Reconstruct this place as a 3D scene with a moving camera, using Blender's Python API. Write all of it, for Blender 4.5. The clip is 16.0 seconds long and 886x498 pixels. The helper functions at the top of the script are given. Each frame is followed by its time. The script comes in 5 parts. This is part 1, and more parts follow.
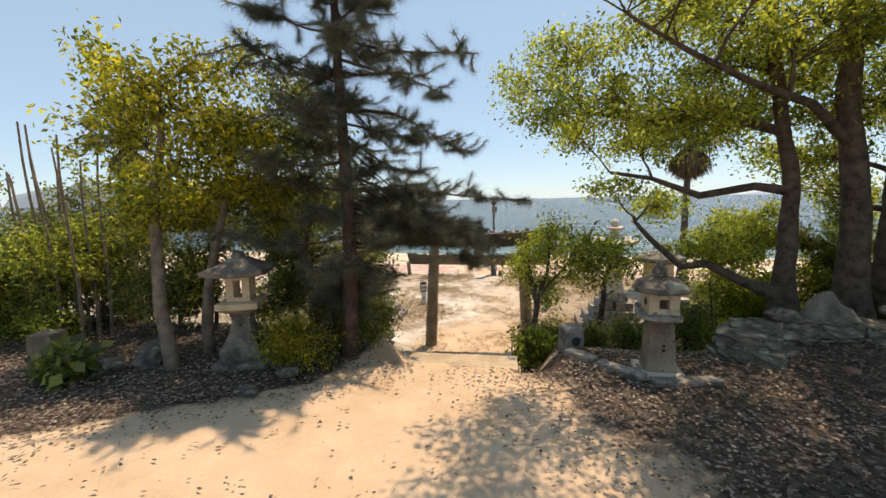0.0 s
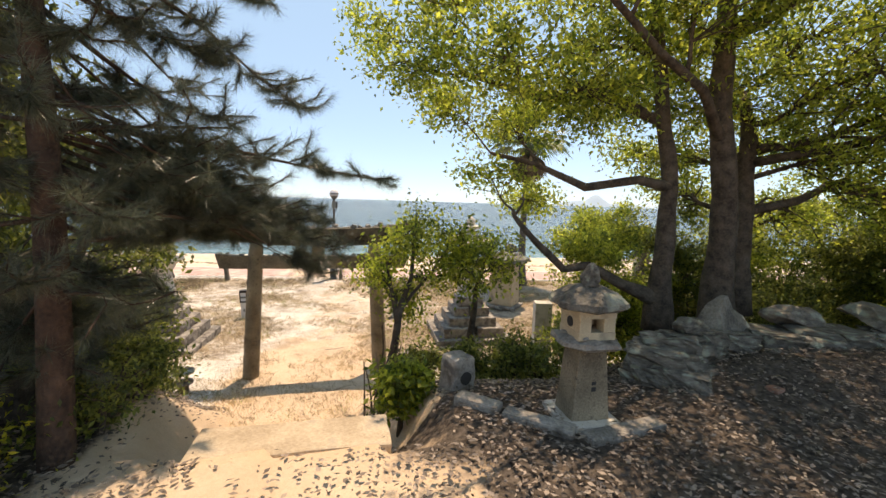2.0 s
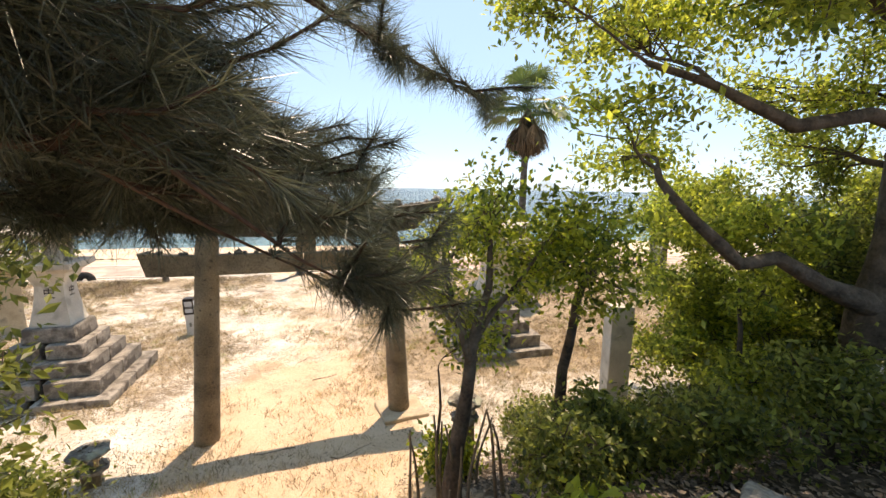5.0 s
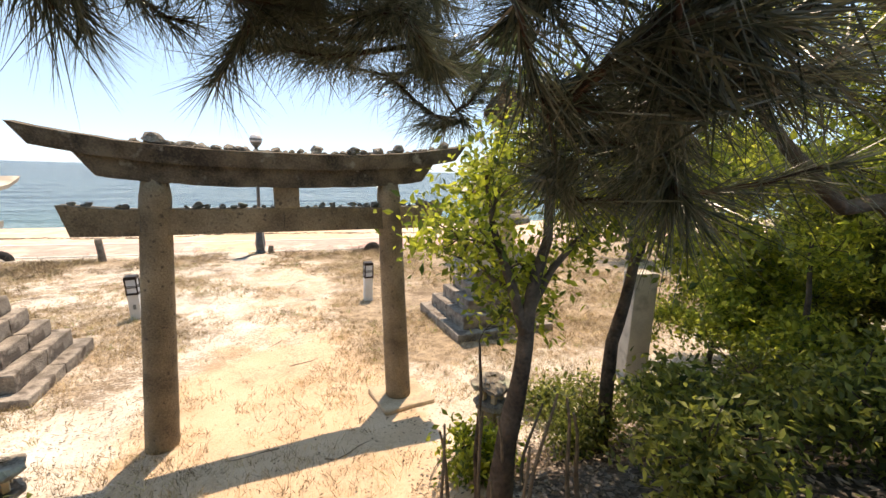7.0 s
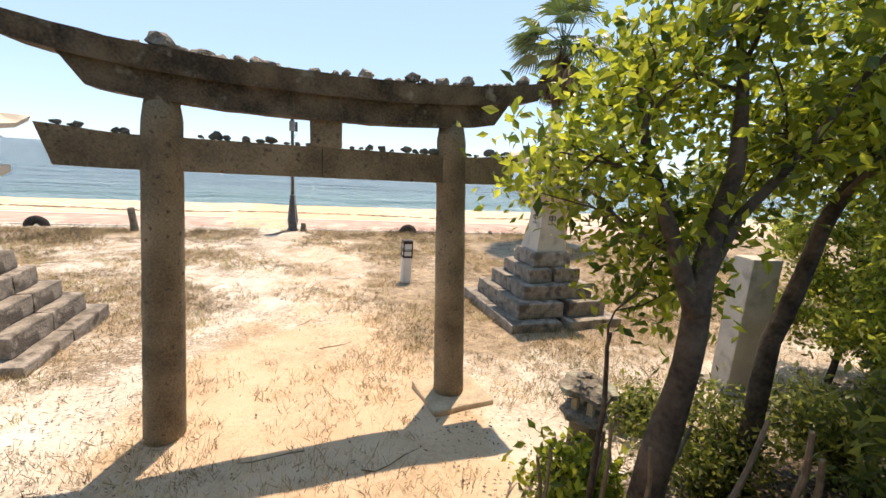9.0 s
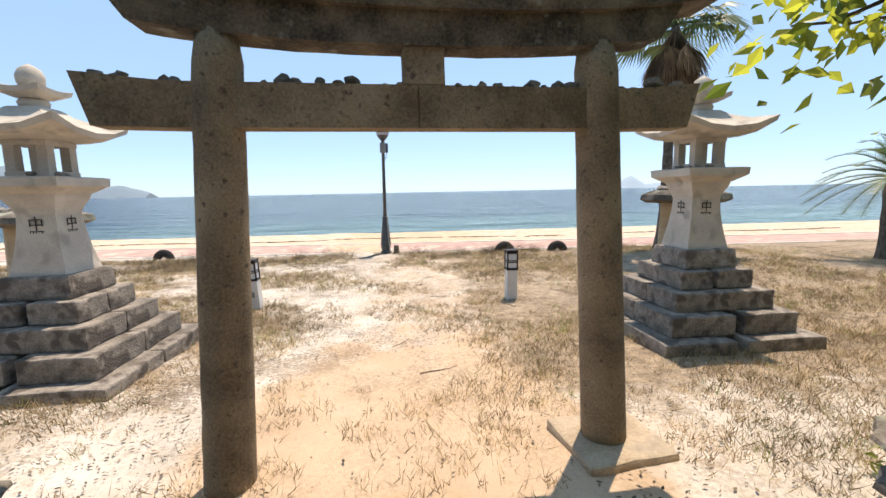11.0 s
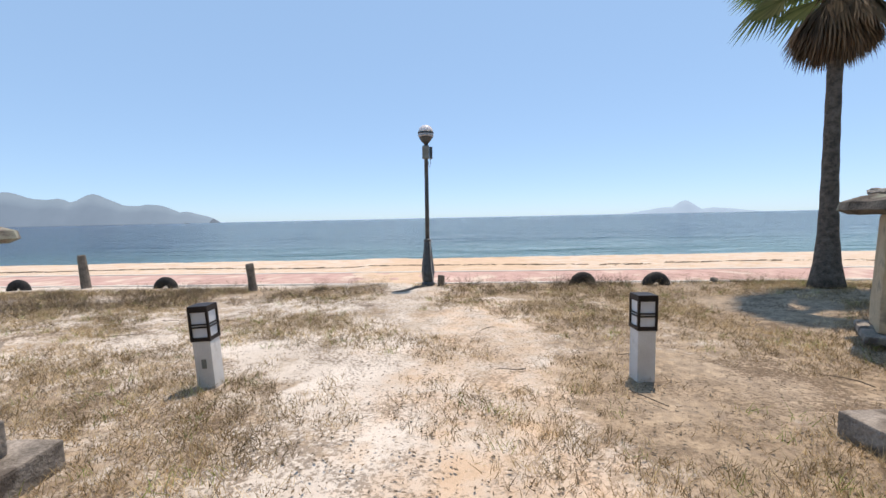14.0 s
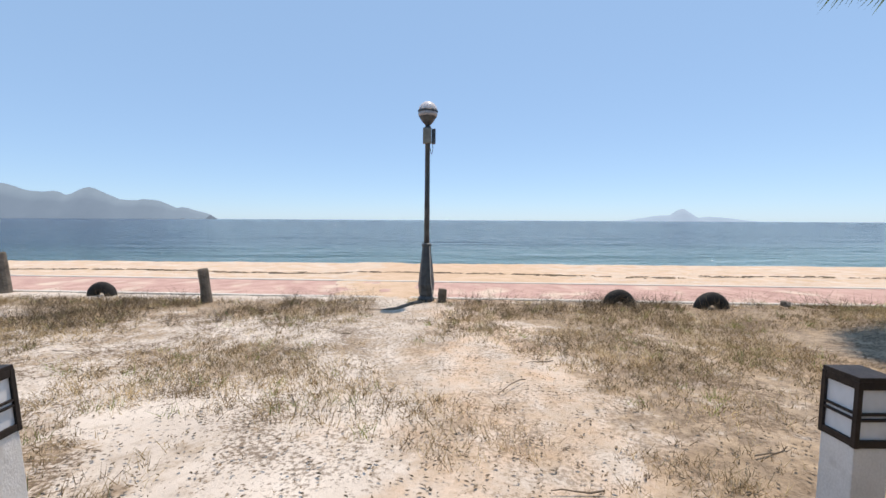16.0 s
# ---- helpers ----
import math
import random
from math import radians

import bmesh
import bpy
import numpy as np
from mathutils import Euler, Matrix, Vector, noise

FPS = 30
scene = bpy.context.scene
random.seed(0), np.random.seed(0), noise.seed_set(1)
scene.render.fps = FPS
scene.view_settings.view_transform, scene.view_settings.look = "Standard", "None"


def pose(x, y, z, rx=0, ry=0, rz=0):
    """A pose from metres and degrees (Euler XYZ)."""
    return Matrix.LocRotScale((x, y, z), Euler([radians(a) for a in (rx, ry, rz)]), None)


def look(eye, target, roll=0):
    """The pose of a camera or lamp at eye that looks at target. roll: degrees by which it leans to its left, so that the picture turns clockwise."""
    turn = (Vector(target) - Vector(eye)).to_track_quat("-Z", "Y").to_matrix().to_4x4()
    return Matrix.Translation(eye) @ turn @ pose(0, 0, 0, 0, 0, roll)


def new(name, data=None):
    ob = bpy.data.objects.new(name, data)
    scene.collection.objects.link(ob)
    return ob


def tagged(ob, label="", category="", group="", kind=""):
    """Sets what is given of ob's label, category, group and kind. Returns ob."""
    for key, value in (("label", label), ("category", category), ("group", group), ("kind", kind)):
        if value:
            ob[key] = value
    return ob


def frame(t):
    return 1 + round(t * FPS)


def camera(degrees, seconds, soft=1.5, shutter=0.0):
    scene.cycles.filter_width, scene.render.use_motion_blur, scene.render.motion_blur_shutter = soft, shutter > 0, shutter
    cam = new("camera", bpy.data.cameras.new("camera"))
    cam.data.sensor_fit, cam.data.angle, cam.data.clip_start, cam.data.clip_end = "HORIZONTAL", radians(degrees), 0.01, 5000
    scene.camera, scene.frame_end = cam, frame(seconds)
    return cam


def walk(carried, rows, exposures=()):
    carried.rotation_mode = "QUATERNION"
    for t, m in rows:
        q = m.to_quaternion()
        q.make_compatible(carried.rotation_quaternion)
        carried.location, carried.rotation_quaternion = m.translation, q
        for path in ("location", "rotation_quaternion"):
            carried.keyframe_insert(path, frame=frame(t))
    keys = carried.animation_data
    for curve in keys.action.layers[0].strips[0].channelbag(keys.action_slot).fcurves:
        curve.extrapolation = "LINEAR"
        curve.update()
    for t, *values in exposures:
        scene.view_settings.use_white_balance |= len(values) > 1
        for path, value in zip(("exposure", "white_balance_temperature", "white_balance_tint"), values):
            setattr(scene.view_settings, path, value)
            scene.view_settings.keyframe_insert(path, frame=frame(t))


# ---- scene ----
cam = camera(93.4, 16.0)
PATH = [
    (0, (0.712, 0.514, 1.63), (0.549, 2.493, 1.396), -1.1),
    (0.5, (0.602, 0.846, 1.548), (0.327, 2.817, 1.346), -0.4),
    (1, (0.627, 1.278, 1.489), (0.428, 3.253, 1.246), -0.3),
    (1.5, (0.645, 1.684, 1.48), (0.774, 3.662, 1.216), 0.8),
    (2, (0.654, 2.095, 1.419), (1.251, 3.99, 1.194), 1.8),
    (2.5, (0.641, 2.487, 1.373), (1.489, 4.29, 1.193), 2.1),
    (3, (0.607, 2.894, 1.358), (1.431, 4.705, 1.159), 2.2),
    (3.5, (0.472, 3.316, 1.313), (1.225, 5.157, 1.102), 3.0),
    (4, (0.34, 3.738, 1.296), (0.989, 5.621, 1.117), 2.8),
    (4.2, (0.34, 3.907, 1.287), (0.982, 5.789, 1.07), 1.7),
    (6.3, (0.222, 4.856, 0.984), (1.25, 6.537, 0.637), 1.4),
    (6.5, (0.2, 4.96, 0.959), (1.229, 6.636, 0.59), 0.9),
    (7, (0.181, 5.181, 0.844), (1.148, 6.894, 0.483), 1.6),
    (7.5, (0.196, 5.416, 0.816), (1.179, 7.125, 0.479), 2.4),
    (8, (0.204, 5.596, 0.705), (1.197, 7.295, 0.349), 3.2),
    (8.5, (0.237, 5.77, 0.592), (1.166, 7.501, 0.214), 4.1),
    (9, (0.263, 5.956, 0.468), (1.11, 7.724, 0.069), 3.5),
    (9.5, (0.285, 6.16, 0.349), (1.033, 7.967, -0.07), 2.0),
    (10, (0.301, 6.357, 0.248), (0.969, 8.2, -0.151), 0.1),
    (10.2, (0.297, 6.429, 0.203), (0.925, 8.29, -0.178), -0.5),
    (12.3, (0.462, 7.633, -0.121), (0.747, 9.607, -0.268), 0.1),
    (12.5, (0.465, 7.799, -0.135), (0.772, 9.768, -0.304), -0.2),
    (13, (0.527, 8.249, -0.156), (0.828, 10.216, -0.36), -1.6),
    (13.5, (0.597, 8.711, -0.139), (0.856, 10.686, -0.31), -1.7),
    (14, (0.62, 9.186, -0.148), (0.871, 11.164, -0.297), -1.2),
    (14.5, (0.663, 9.645, -0.171), (0.897, 11.625, -0.332), -1.0),
    (15, (0.693, 10.101, -0.179), (0.93, 12.078, -0.36), -0.8),
    (15.5, (0.689, 10.506, -0.17), (0.942, 12.482, -0.348), -0.3),
    (16, (0.737, 10.876, -0.19), (1.003, 12.853, -0.328), 0.3),
]
walk(cam, [(t, look(eye, target, roll)) for t, eye, target, roll in PATH], [(0, -0.1, 9400, 18), (2, 0.15, 9400, 18), (4.2, 0.38, 9300, 18), (7, 0.38, 9200, 19), (10, 0.15, 8500, 17), (12.5, -0.05, 7500, 15), (14, -0.25, 7450, 17), (16, -0.33, 7450, 17)])

# ---- light ----
SUN = Vector((0.19, 0.24, 0.95)).normalized()
world = bpy.data.worlds.new("sky")
scene.world = world
world.use_nodes = True
wn = world.node_tree
sky = wn.nodes.new("ShaderNodeTexSky")
sky.sky_type, sky.sun_disc = "NISHITA", False
sky.sun_elevation, sky.sun_rotation = radians(71), radians(38)
sky.dust_density, sky.ozone_density, sky.air_density = 0.2, 1.8, 0.75
wn.nodes["Background"].inputs["Strength"].default_value = 0.15
tint = wn.nodes.new("ShaderNodeMixRGB")
tint.blend_type, tint.inputs[0].default_value, tint.inputs[2].default_value = "MULTIPLY", 1.0, (1.08, 1.27, 1.38, 1)
wn.links.new(sky.outputs[0], tint.inputs[1])
haze = wn.nodes.new("ShaderNodeMixRGB")
haze.inputs[0].default_value, haze.inputs[2].default_value = 0.58, (2.95, 5.4, 8.8, 1)
wn.links.new(tint.outputs[0], haze.inputs[1])
wn.links.new(haze.outputs[0], wn.nodes["Background"].inputs["Color"])
lamp = bpy.data.lights.new("sun", "SUN")
lamp.energy, lamp.angle, lamp.color = 5.0, radians(0.53), (1.0, 0.95, 0.87)
sun = new("sun", lamp)
sun.matrix_world = SUN.to_track_quat("Z", "Y").to_matrix().to_4x4()


# ---- materials ----
def material(name, dark, light, scale=8.0, rough=0.85, bump=0.3, fine=60.0, spot=None, spot_scale=3.0, spot_edge=0.58, metal=0.0, island=0.0, piece=0.0):
    """Two scales of noise between two colours, spots of a third, bump."""
    m = bpy.data.materials.new(name)
    m.use_nodes = True
    nt = m.node_tree
    p = nt.nodes["Principled BSDF"]
    co = nt.nodes.new("ShaderNodeTexCoord")
    def noise_node(s, detail=6.0):
        n = nt.nodes.new("ShaderNodeTexNoise")
        n.inputs["Scale"].default_value, n.inputs["Detail"].default_value = s, detail
        nt.links.new(co.outputs["Object"], n.inputs["Vector"])
        return n
    a, b = noise_node(scale), noise_node(fine, 3.0)
    mix = nt.nodes.new("ShaderNodeMath"); mix.operation = "MULTIPLY_ADD"
    nt.links.new(b.outputs["Fac"], mix.inputs[0]); mix.inputs[1].default_value = 0.5
    nt.links.new(a.outputs["Fac"], mix.inputs[2])
    ramp = nt.nodes.new("ShaderNodeValToRGB")
    ramp.color_ramp.elements[0].position, ramp.color_ramp.elements[1].position = 0.55, 0.95
    ramp.color_ramp.elements[0].color, ramp.color_ramp.elements[1].color = (*dark, 1), (*light, 1)
    nt.links.new(mix.outputs[0], ramp.inputs[0])
    out = ramp.outputs[0]
    if spot:
        c = noise_node(spot_scale, 8.0)
        r2 = nt.nodes.new("ShaderNodeValToRGB")
        r2.color_ramp.elements[0].position, r2.color_ramp.elements[1].position = spot_edge - 0.06, spot_edge + 0.06
        nt.links.new(c.outputs["Fac"], r2.inputs[0])
        mx = nt.nodes.new("ShaderNodeMixRGB")
        nt.links.new(r2.outputs[0], mx.inputs[0]); nt.links.new(out, mx.inputs[1]); mx.inputs[2].default_value = (*spot, 1)
        out = mx.outputs[0]
    if island or piece:
        hs = nt.nodes.new("ShaderNodeHueSaturation")
        if island:
            src = nt.nodes.new("ShaderNodeNewGeometry").outputs["Random Per Island"]
        else:
            src = nt.nodes.new("ShaderNodeObjectInfo").outputs["Random"]
        mr = nt.nodes.new("ShaderNodeMapRange")
        mr.inputs["To Min"].default_value, mr.inputs["To Max"].default_value = 1 - (island or piece), 1 + (island or piece)
        nt.links.new(src, mr.inputs["Value"]); nt.links.new(mr.outputs[0], hs.inputs["Value"]); nt.links.new(out, hs.inputs["Color"])
        out = hs.outputs[0]
    nt.links.new(out, p.inputs["Base Color"])
    p.inputs["Roughness"].default_value, p.inputs["Metallic"].default_value = rough, metal
    p.inputs["Specular IOR Level"].default_value = 0.3
    if bump:
        bp = nt.nodes.new("ShaderNodeBump")
        bp.inputs["Strength"].default_value, bp.inputs["Distance"].default_value = bump, 0.02
        nt.links.new(mix.outputs[0], bp.inputs["Height"]); nt.links.new(bp.outputs[0], p.inputs["Normal"])
    return m


def leaf_material(name, low, high, through_light=0.4, rough=0.45, value=0.35):
    """Leaves: a colour of its own for each leaf, gloss above, light through it."""
    m = bpy.data.materials.new(name)
    m.use_nodes = True
    nt = m.node_tree
    p, outn = nt.nodes["Principled BSDF"], nt.nodes["Material Output"]
    geo = nt.nodes.new("ShaderNodeNewGeometry")
    ramp = nt.nodes.new("ShaderNodeValToRGB")
    ramp.color_ramp.elements[0].color, ramp.color_ramp.elements[1].color = (*low, 1), (*high, 1)
    nt.links.new(geo.outputs["Random Per Island"], ramp.inputs[0])
    co = nt.nodes.new("ShaderNodeTexCoord")
    n = nt.nodes.new("ShaderNodeTexNoise"); n.inputs["Scale"].default_value = 1.7
    nt.links.new(co.outputs["Object"], n.inputs["Vector"])
    mr = nt.nodes.new("ShaderNodeMapRange")
    mr.inputs["From Min"].default_value, mr.inputs["From Max"].default_value = 0.3, 0.7
    mr.inputs["To Min"].default_value, mr.inputs["To Max"].default_value = 1 - value, 1 + value
    hs = nt.nodes.new("ShaderNodeHueSaturation")
    nt.links.new(n.outputs["Fac"], mr.inputs["Value"]); nt.links.new(mr.outputs[0], hs.inputs["Value"]); nt.links.new(ramp.outputs[0], hs.inputs["Color"])
    nt.links.new(hs.outputs[0], p.inputs["Base Color"])
    p.inputs["Roughness"].default_value = rough
    if through_light:
        tr = nt.nodes.new("ShaderNodeBsdfTranslucent")
        boost = nt.nodes.new("ShaderNodeHueSaturation"); boost.inputs["Value"].default_value = 1.8
        nt.links.new(hs.outputs[0], boost.inputs["Color"]); nt.links.new(boost.outputs[0], tr.inputs["Color"])
        mx = nt.nodes.new("ShaderNodeMixShader"); mx.inputs[0].default_value = through_light
        nt.links.new(p.outputs[0], mx.inputs[1]); nt.links.new(tr.outputs[0], mx.inputs[2])
        nt.links.new(mx.outputs[0], outn.inputs["Surface"])
    return m


def ground_material():
    """Sand, with tan trodden soil, dry turf and brown litter where the mesh's masks say."""
    m = bpy.data.materials.new("sand_ground")
    m.use_nodes = True
    nt = m.node_tree
    p = nt.nodes["Principled BSDF"]
    co = nt.nodes.new("ShaderNodeTexCoord")
    def nz(s, d=7.0, rough=0.6):
        n = nt.nodes.new("ShaderNodeTexNoise")
        n.inputs["Scale"].default_value, n.inputs["Detail"].default_value, n.inputs["Roughness"].default_value = s, d, rough
        nt.links.new(co.outputs["Object"], n.inputs["Vector"])
        return n.outputs["Fac"]
    def ramp(fac, lo, hi, a=(0, 0, 0), b=(1, 1, 1)):
        r = nt.nodes.new("ShaderNodeValToRGB")
        r.color_ramp.elements[0].position, r.color_ramp.elements[1].position = lo, hi
        r.color_ramp.elements[0].color, r.color_ramp.elements[1].color = (*a, 1), (*b, 1)
        nt.links.new(fac, r.inputs[0])
        return r.outputs[0]
    def mixc(fac, a, b):
        x = nt.nodes.new("ShaderNodeMixRGB")
        nt.links.new(fac, x.inputs[0]); nt.links.new(a, x.inputs[1]); nt.links.new(b, x.inputs[2])
        return x.outputs[0]
    def math2(op, a, b, c=None):
        x = nt.nodes.new("ShaderNodeMath"); x.operation = op
        for k, v in enumerate((a, b) if c is None else (a, b, c)):
            if isinstance(v, float):
                x.inputs[k].default_value = v
            else:
                nt.links.new(v, x.inputs[k])
        return x.outputs[0]
    def mask(name, spread=0.9, scale=2.5):
        at = nt.nodes.new("ShaderNodeAttribute"); at.attribute_name = name
        soft = math2("MULTIPLY_ADD", math2("SUBTRACT", nz(scale, 8.0, 0.7), 0.5), spread, at.outputs["Fac"])
        return ramp(soft, 0.38, 0.62)
    grain = nz(240.0, 2.0)
    sand = ramp(nz(1.3), 0.3, 0.7, (0.54, 0.475, 0.405), (0.74, 0.67, 0.59))
    tan = ramp(nz(2.2), 0.3, 0.7, (0.54, 0.385, 0.26), (0.66, 0.50, 0.365))
    turf = ramp(nz(9.0), 0.35, 0.65, (0.20, 0.145, 0.095), (0.46, 0.35, 0.24))
    litter = ramp(nz(22.0), 0.35, 0.7, (0.038, 0.029, 0.024), (0.15, 0.118, 0.095))
    c = mixc(mask("tan"), sand, tan)
    c = mixc(math2("MULTIPLY", mask("turf", 1.3, 4.0), 0.85), c, turf)
    crumbs = ramp(math2("MULTIPLY_ADD", nz(1.6, 4.0, 0.6), 0.55, math2("MULTIPLY", nz(34.0, 4.0, 0.75), 0.75)), 0.655, 0.72)
    crumb_colour = ramp(nz(60.0), 0.3, 0.7, (0.07, 0.052, 0.04), (0.27, 0.195, 0.13))
    at = nt.nodes.new("ShaderNodeAttribute"); at.attribute_name = "crumb"
    c = mixc(math2("MULTIPLY", crumbs, at.outputs["Fac"]), c, crumb_colour)
    clumps = ramp(math2("MULTIPLY_ADD", nz(0.9, 4.0, 0.6), 0.7, math2("MULTIPLY", nz(9.0, 6.0, 0.75), 0.6)), 0.65, 0.74)
    c = mixc(math2("MULTIPLY", math2("MULTIPLY", clumps, at.outputs["Fac"]), 0.75), c, turf)
    c = mixc(mask("litter", 1.5, 2.2), c, litter)
    hs = nt.nodes.new("ShaderNodeHueSaturation")
    nt.links.new(math2("MULTIPLY_ADD", grain, 0.5, 0.75), hs.inputs["Value"]); nt.links.new(c, hs.inputs["Color"])
    nt.links.new(hs.outputs[0], p.inputs["Base Color"])
    p.inputs["Roughness"].default_value, p.inputs["Specular IOR Level"].default_value = 0.95, 0.1
    bp = nt.nodes.new("ShaderNodeBump"); bp.inputs["Strength"].default_value, bp.inputs["Distance"].default_value = 0.45, 0.02
    nt.links.new(math2("MULTIPLY_ADD", nz(14.0, 8.0, 0.7), 1.0, grain), bp.inputs["Height"]); nt.links.new(bp.outputs[0], p.inputs["Normal"])
    return m


def water_material():
    m = bpy.data.materials.new("sea_water")
    m.use_nodes = True
    nt = m.node_tree
    p = nt.nodes["Principled BSDF"]
    co = nt.nodes.new("ShaderNodeTexCoord")
    sep = nt.nodes.new("ShaderNodeSeparateXYZ"); nt.links.new(co.outputs["Object"], sep.inputs[0])
    mr = nt.nodes.new("ShaderNodeMapRange")
    mr.inputs["From Min"].default_value, mr.inputs["From Max"].default_value = 24.0, 160.0
    nt.links.new(sep.outputs["Y"], mr.inputs["Value"])
    ramp = nt.nodes.new("ShaderNodeValToRGB")
    e = ramp.color_ramp.elements
    e[0].color, e[1].color = (0.12, 0.25, 0.27, 1), (0.025, 0.05, 0.095, 1)
    mid = e.new(0.12); mid.color = (0.04, 0.095, 0.15, 1)
    nt.links.new(mr.outputs[0], ramp.inputs[0]); nt.links.new(ramp.outputs[0], p.inputs["Base Color"])
    p.inputs["Roughness"].default_value, p.inputs["IOR"].default_value = 0.12, 1.33
    mp = nt.nodes.new("ShaderNodeMapping"); mp.inputs["Scale"].default_value = (0.35, 1.0, 1.0); mp.inputs["Rotation"].default_value = (0, 0, radians(8))
    nt.links.new(co.outputs["Object"], mp.inputs["Vector"])
    n = nt.nodes.new("ShaderNodeTexNoise"); n.inputs["Scale"].default_value, n.inputs["Detail"].default_value = 1.1, 5.0
    nt.links.new(mp.outputs[0], n.inputs["Vector"])
    swell = nt.nodes.new("ShaderNodeTexNoise"); swell.inputs["Scale"].default_value, swell.inputs["Detail"].default_value, swell.inputs["Roughness"].default_value = 0.16, 6.0, 0.7
    nt.links.new(mp.outputs[0], swell.inputs["Vector"])
    height = nt.nodes.new("ShaderNodeMath"); height.operation, height.inputs[1].default_value = "MULTIPLY_ADD", 6.0
    nt.links.new(swell.outputs["Fac"], height.inputs[0]); nt.links.new(n.outputs["Fac"], height.inputs[2])
    bp = nt.nodes.new("ShaderNodeBump"); bp.inputs["Strength"].default_value, bp.inputs["Distance"].default_value = 1.0, 1.1
    nt.links.new(height.outputs[0], bp.inputs["Height"]); nt.links.new(bp.outputs[0], p.inputs["Normal"])
    return m


def plain(name, colour, rough=0.6, metal=0.0, glow=0.0):
    m = bpy.data.materials.new(name)
    m.use_nodes = True
    p = m.node_tree.nodes["Principled BSDF"]
    p.inputs["Base Color"].default_value, p.inputs["Roughness"].default_value, p.inputs["Metallic"].default_value = (*colour, 1), rough, metal
    if glow:
        p.inputs["Emission Color"].default_value, p.inputs["Emission Strength"].default_value = (*colour, 1), glow
    return m


GRANITE = material("weathered_granite", (0.14, 0.105, 0.07), (0.36, 0.28, 0.19), 3.2, 0.92, 1.0, 85, (0.10, 0.076, 0.056), 26, 0.655)
BEAM = material("dark_weathered_stone", (0.045, 0.037, 0.03), (0.19, 0.155, 0.115), 6, 0.9, 0.9, 70, (0.27, 0.26, 0.23), 10, 0.66)
TIER = material("lichened_stone", (0.15, 0.13, 0.11), (0.40, 0.35, 0.30), 5, 0.92, 0.9, 60, (0.12, 0.10, 0.085), 6, 0.56, piece=0.12)
PALE = material("pale_carved_stone", (0.44, 0.39, 0.33), (0.62, 0.56, 0.48), 4, 0.85, 0.4, 80, (0.36, 0.32, 0.27), 5, 0.63)
TANSTONE = material("tan_sandstone", (0.42, 0.32, 0.21), (0.58, 0.46, 0.31), 5, 0.9, 0.5, 70, (0.30, 0.24, 0.17), 5, 0.62)
ROCK = material("grey_field_stone", (0.07, 0.06, 0.05), (0.225, 0.195, 0.16), 5, 0.92, 0.9, 50, (0.27, 0.28, 0.22), 4, 0.6, piece=0.25)
PEBBLE = material("loose_stone", (0.16, 0.14, 0.125), (0.42, 0.38, 0.33), 14, 0.92, 0.6, 90, piece=0.3)
STEP = material("worn_step_stone", (0.34, 0.26, 0.18), (0.56, 0.45, 0.33), 4, 0.92, 0.6, 60, (0.30, 0.25, 0.2), 4, 0.62)
CONCRETE = material("painted_concrete", (0.60, 0.58, 0.55), (0.74, 0.72, 0.69), 5, 0.8, 0.2, 80, (0.46, 0.43, 0.39), 6, 0.66)
BLACK = material("dark_brown_metal", (0.018, 0.013, 0.011), (0.04, 0.03, 0.026), 12, 0.5, 0.1, 80, metal=0.3)
PANE = material("milky_pane", (0.62, 0.64, 0.66), (0.72, 0.74, 0.76), 3, 0.35, 0.0, 30)
STEEL = material("dark_painted_steel", (0.05, 0.055, 0.06), (0.10, 0.11, 0.115), 10, 0.45, 0.1, 70, (0.16, 0.10, 0.07), 8, 0.7, metal=0.4)
GLOBE = plain("milky_globe", (0.72, 0.66, 0.64), 0.25)
CLEAR = plain("grey_globe_rim", (0.38, 0.36, 0.36), 0.3)
BOXGREY = material("grey_cabinet", (0.17, 0.17, 0.15), (0.26, 0.26, 0.23), 8, 0.6, 0.1)
WOODPOST = material("grey_driftwood", (0.10, 0.085, 0.065), (0.24, 0.2, 0.16), 9, 0.9, 0.7, 60)
RUBBER = material("black_rubber", (0.012, 0.012, 0.012), (0.035, 0.033, 0.03), 12, 0.8, 0.4, 60)
PAVER = material("pink_paving", (0.42, 0.26, 0.22), (0.56, 0.38, 0.32), 3, 0.9, 0.3, 30, (0.62, 0.5, 0.4), 1.2, 0.6)
KERB = material("white_kerb", (0.50, 0.47, 0.42), (0.64, 0.60, 0.54), 4, 0.9, 0.3)
BARK = material("brown_bark", (0.045, 0.032, 0.024), (0.14, 0.105, 0.08), 9, 0.95, 1.0, 45)
BARKPINE = material("red_pine_bark", (0.035, 0.022, 0.017), (0.105, 0.062, 0.043), 12, 0.95, 1.0, 50)
BARKGREY = material("grey_bark", (0.10, 0.08, 0.06), (0.24, 0.19, 0.14), 8, 0.95, 0.8, 45)
PALMBARK = material("palm_bark", (0.07, 0.058, 0.047), (0.17, 0.14, 0.115), 14, 0.95, 0.8, 40)
INK = plain("ink", (0.035, 0.025, 0.02), 0.8)
# Near-black colour that stands in for shade inside openings and carvings.
HOLLOW = plain("hollow_shade", (0.03, 0.027, 0.025), 0.9)
WHITEPLATE = material("white_plate", (0.62, 0.64, 0.68), (0.75, 0.77, 0.8), 6, 0.6, 0.1)
OAKLEAF = leaf_material("oak_leaf", (0.06, 0.10, 0.02), (0.40, 0.42, 0.07), 0.64)
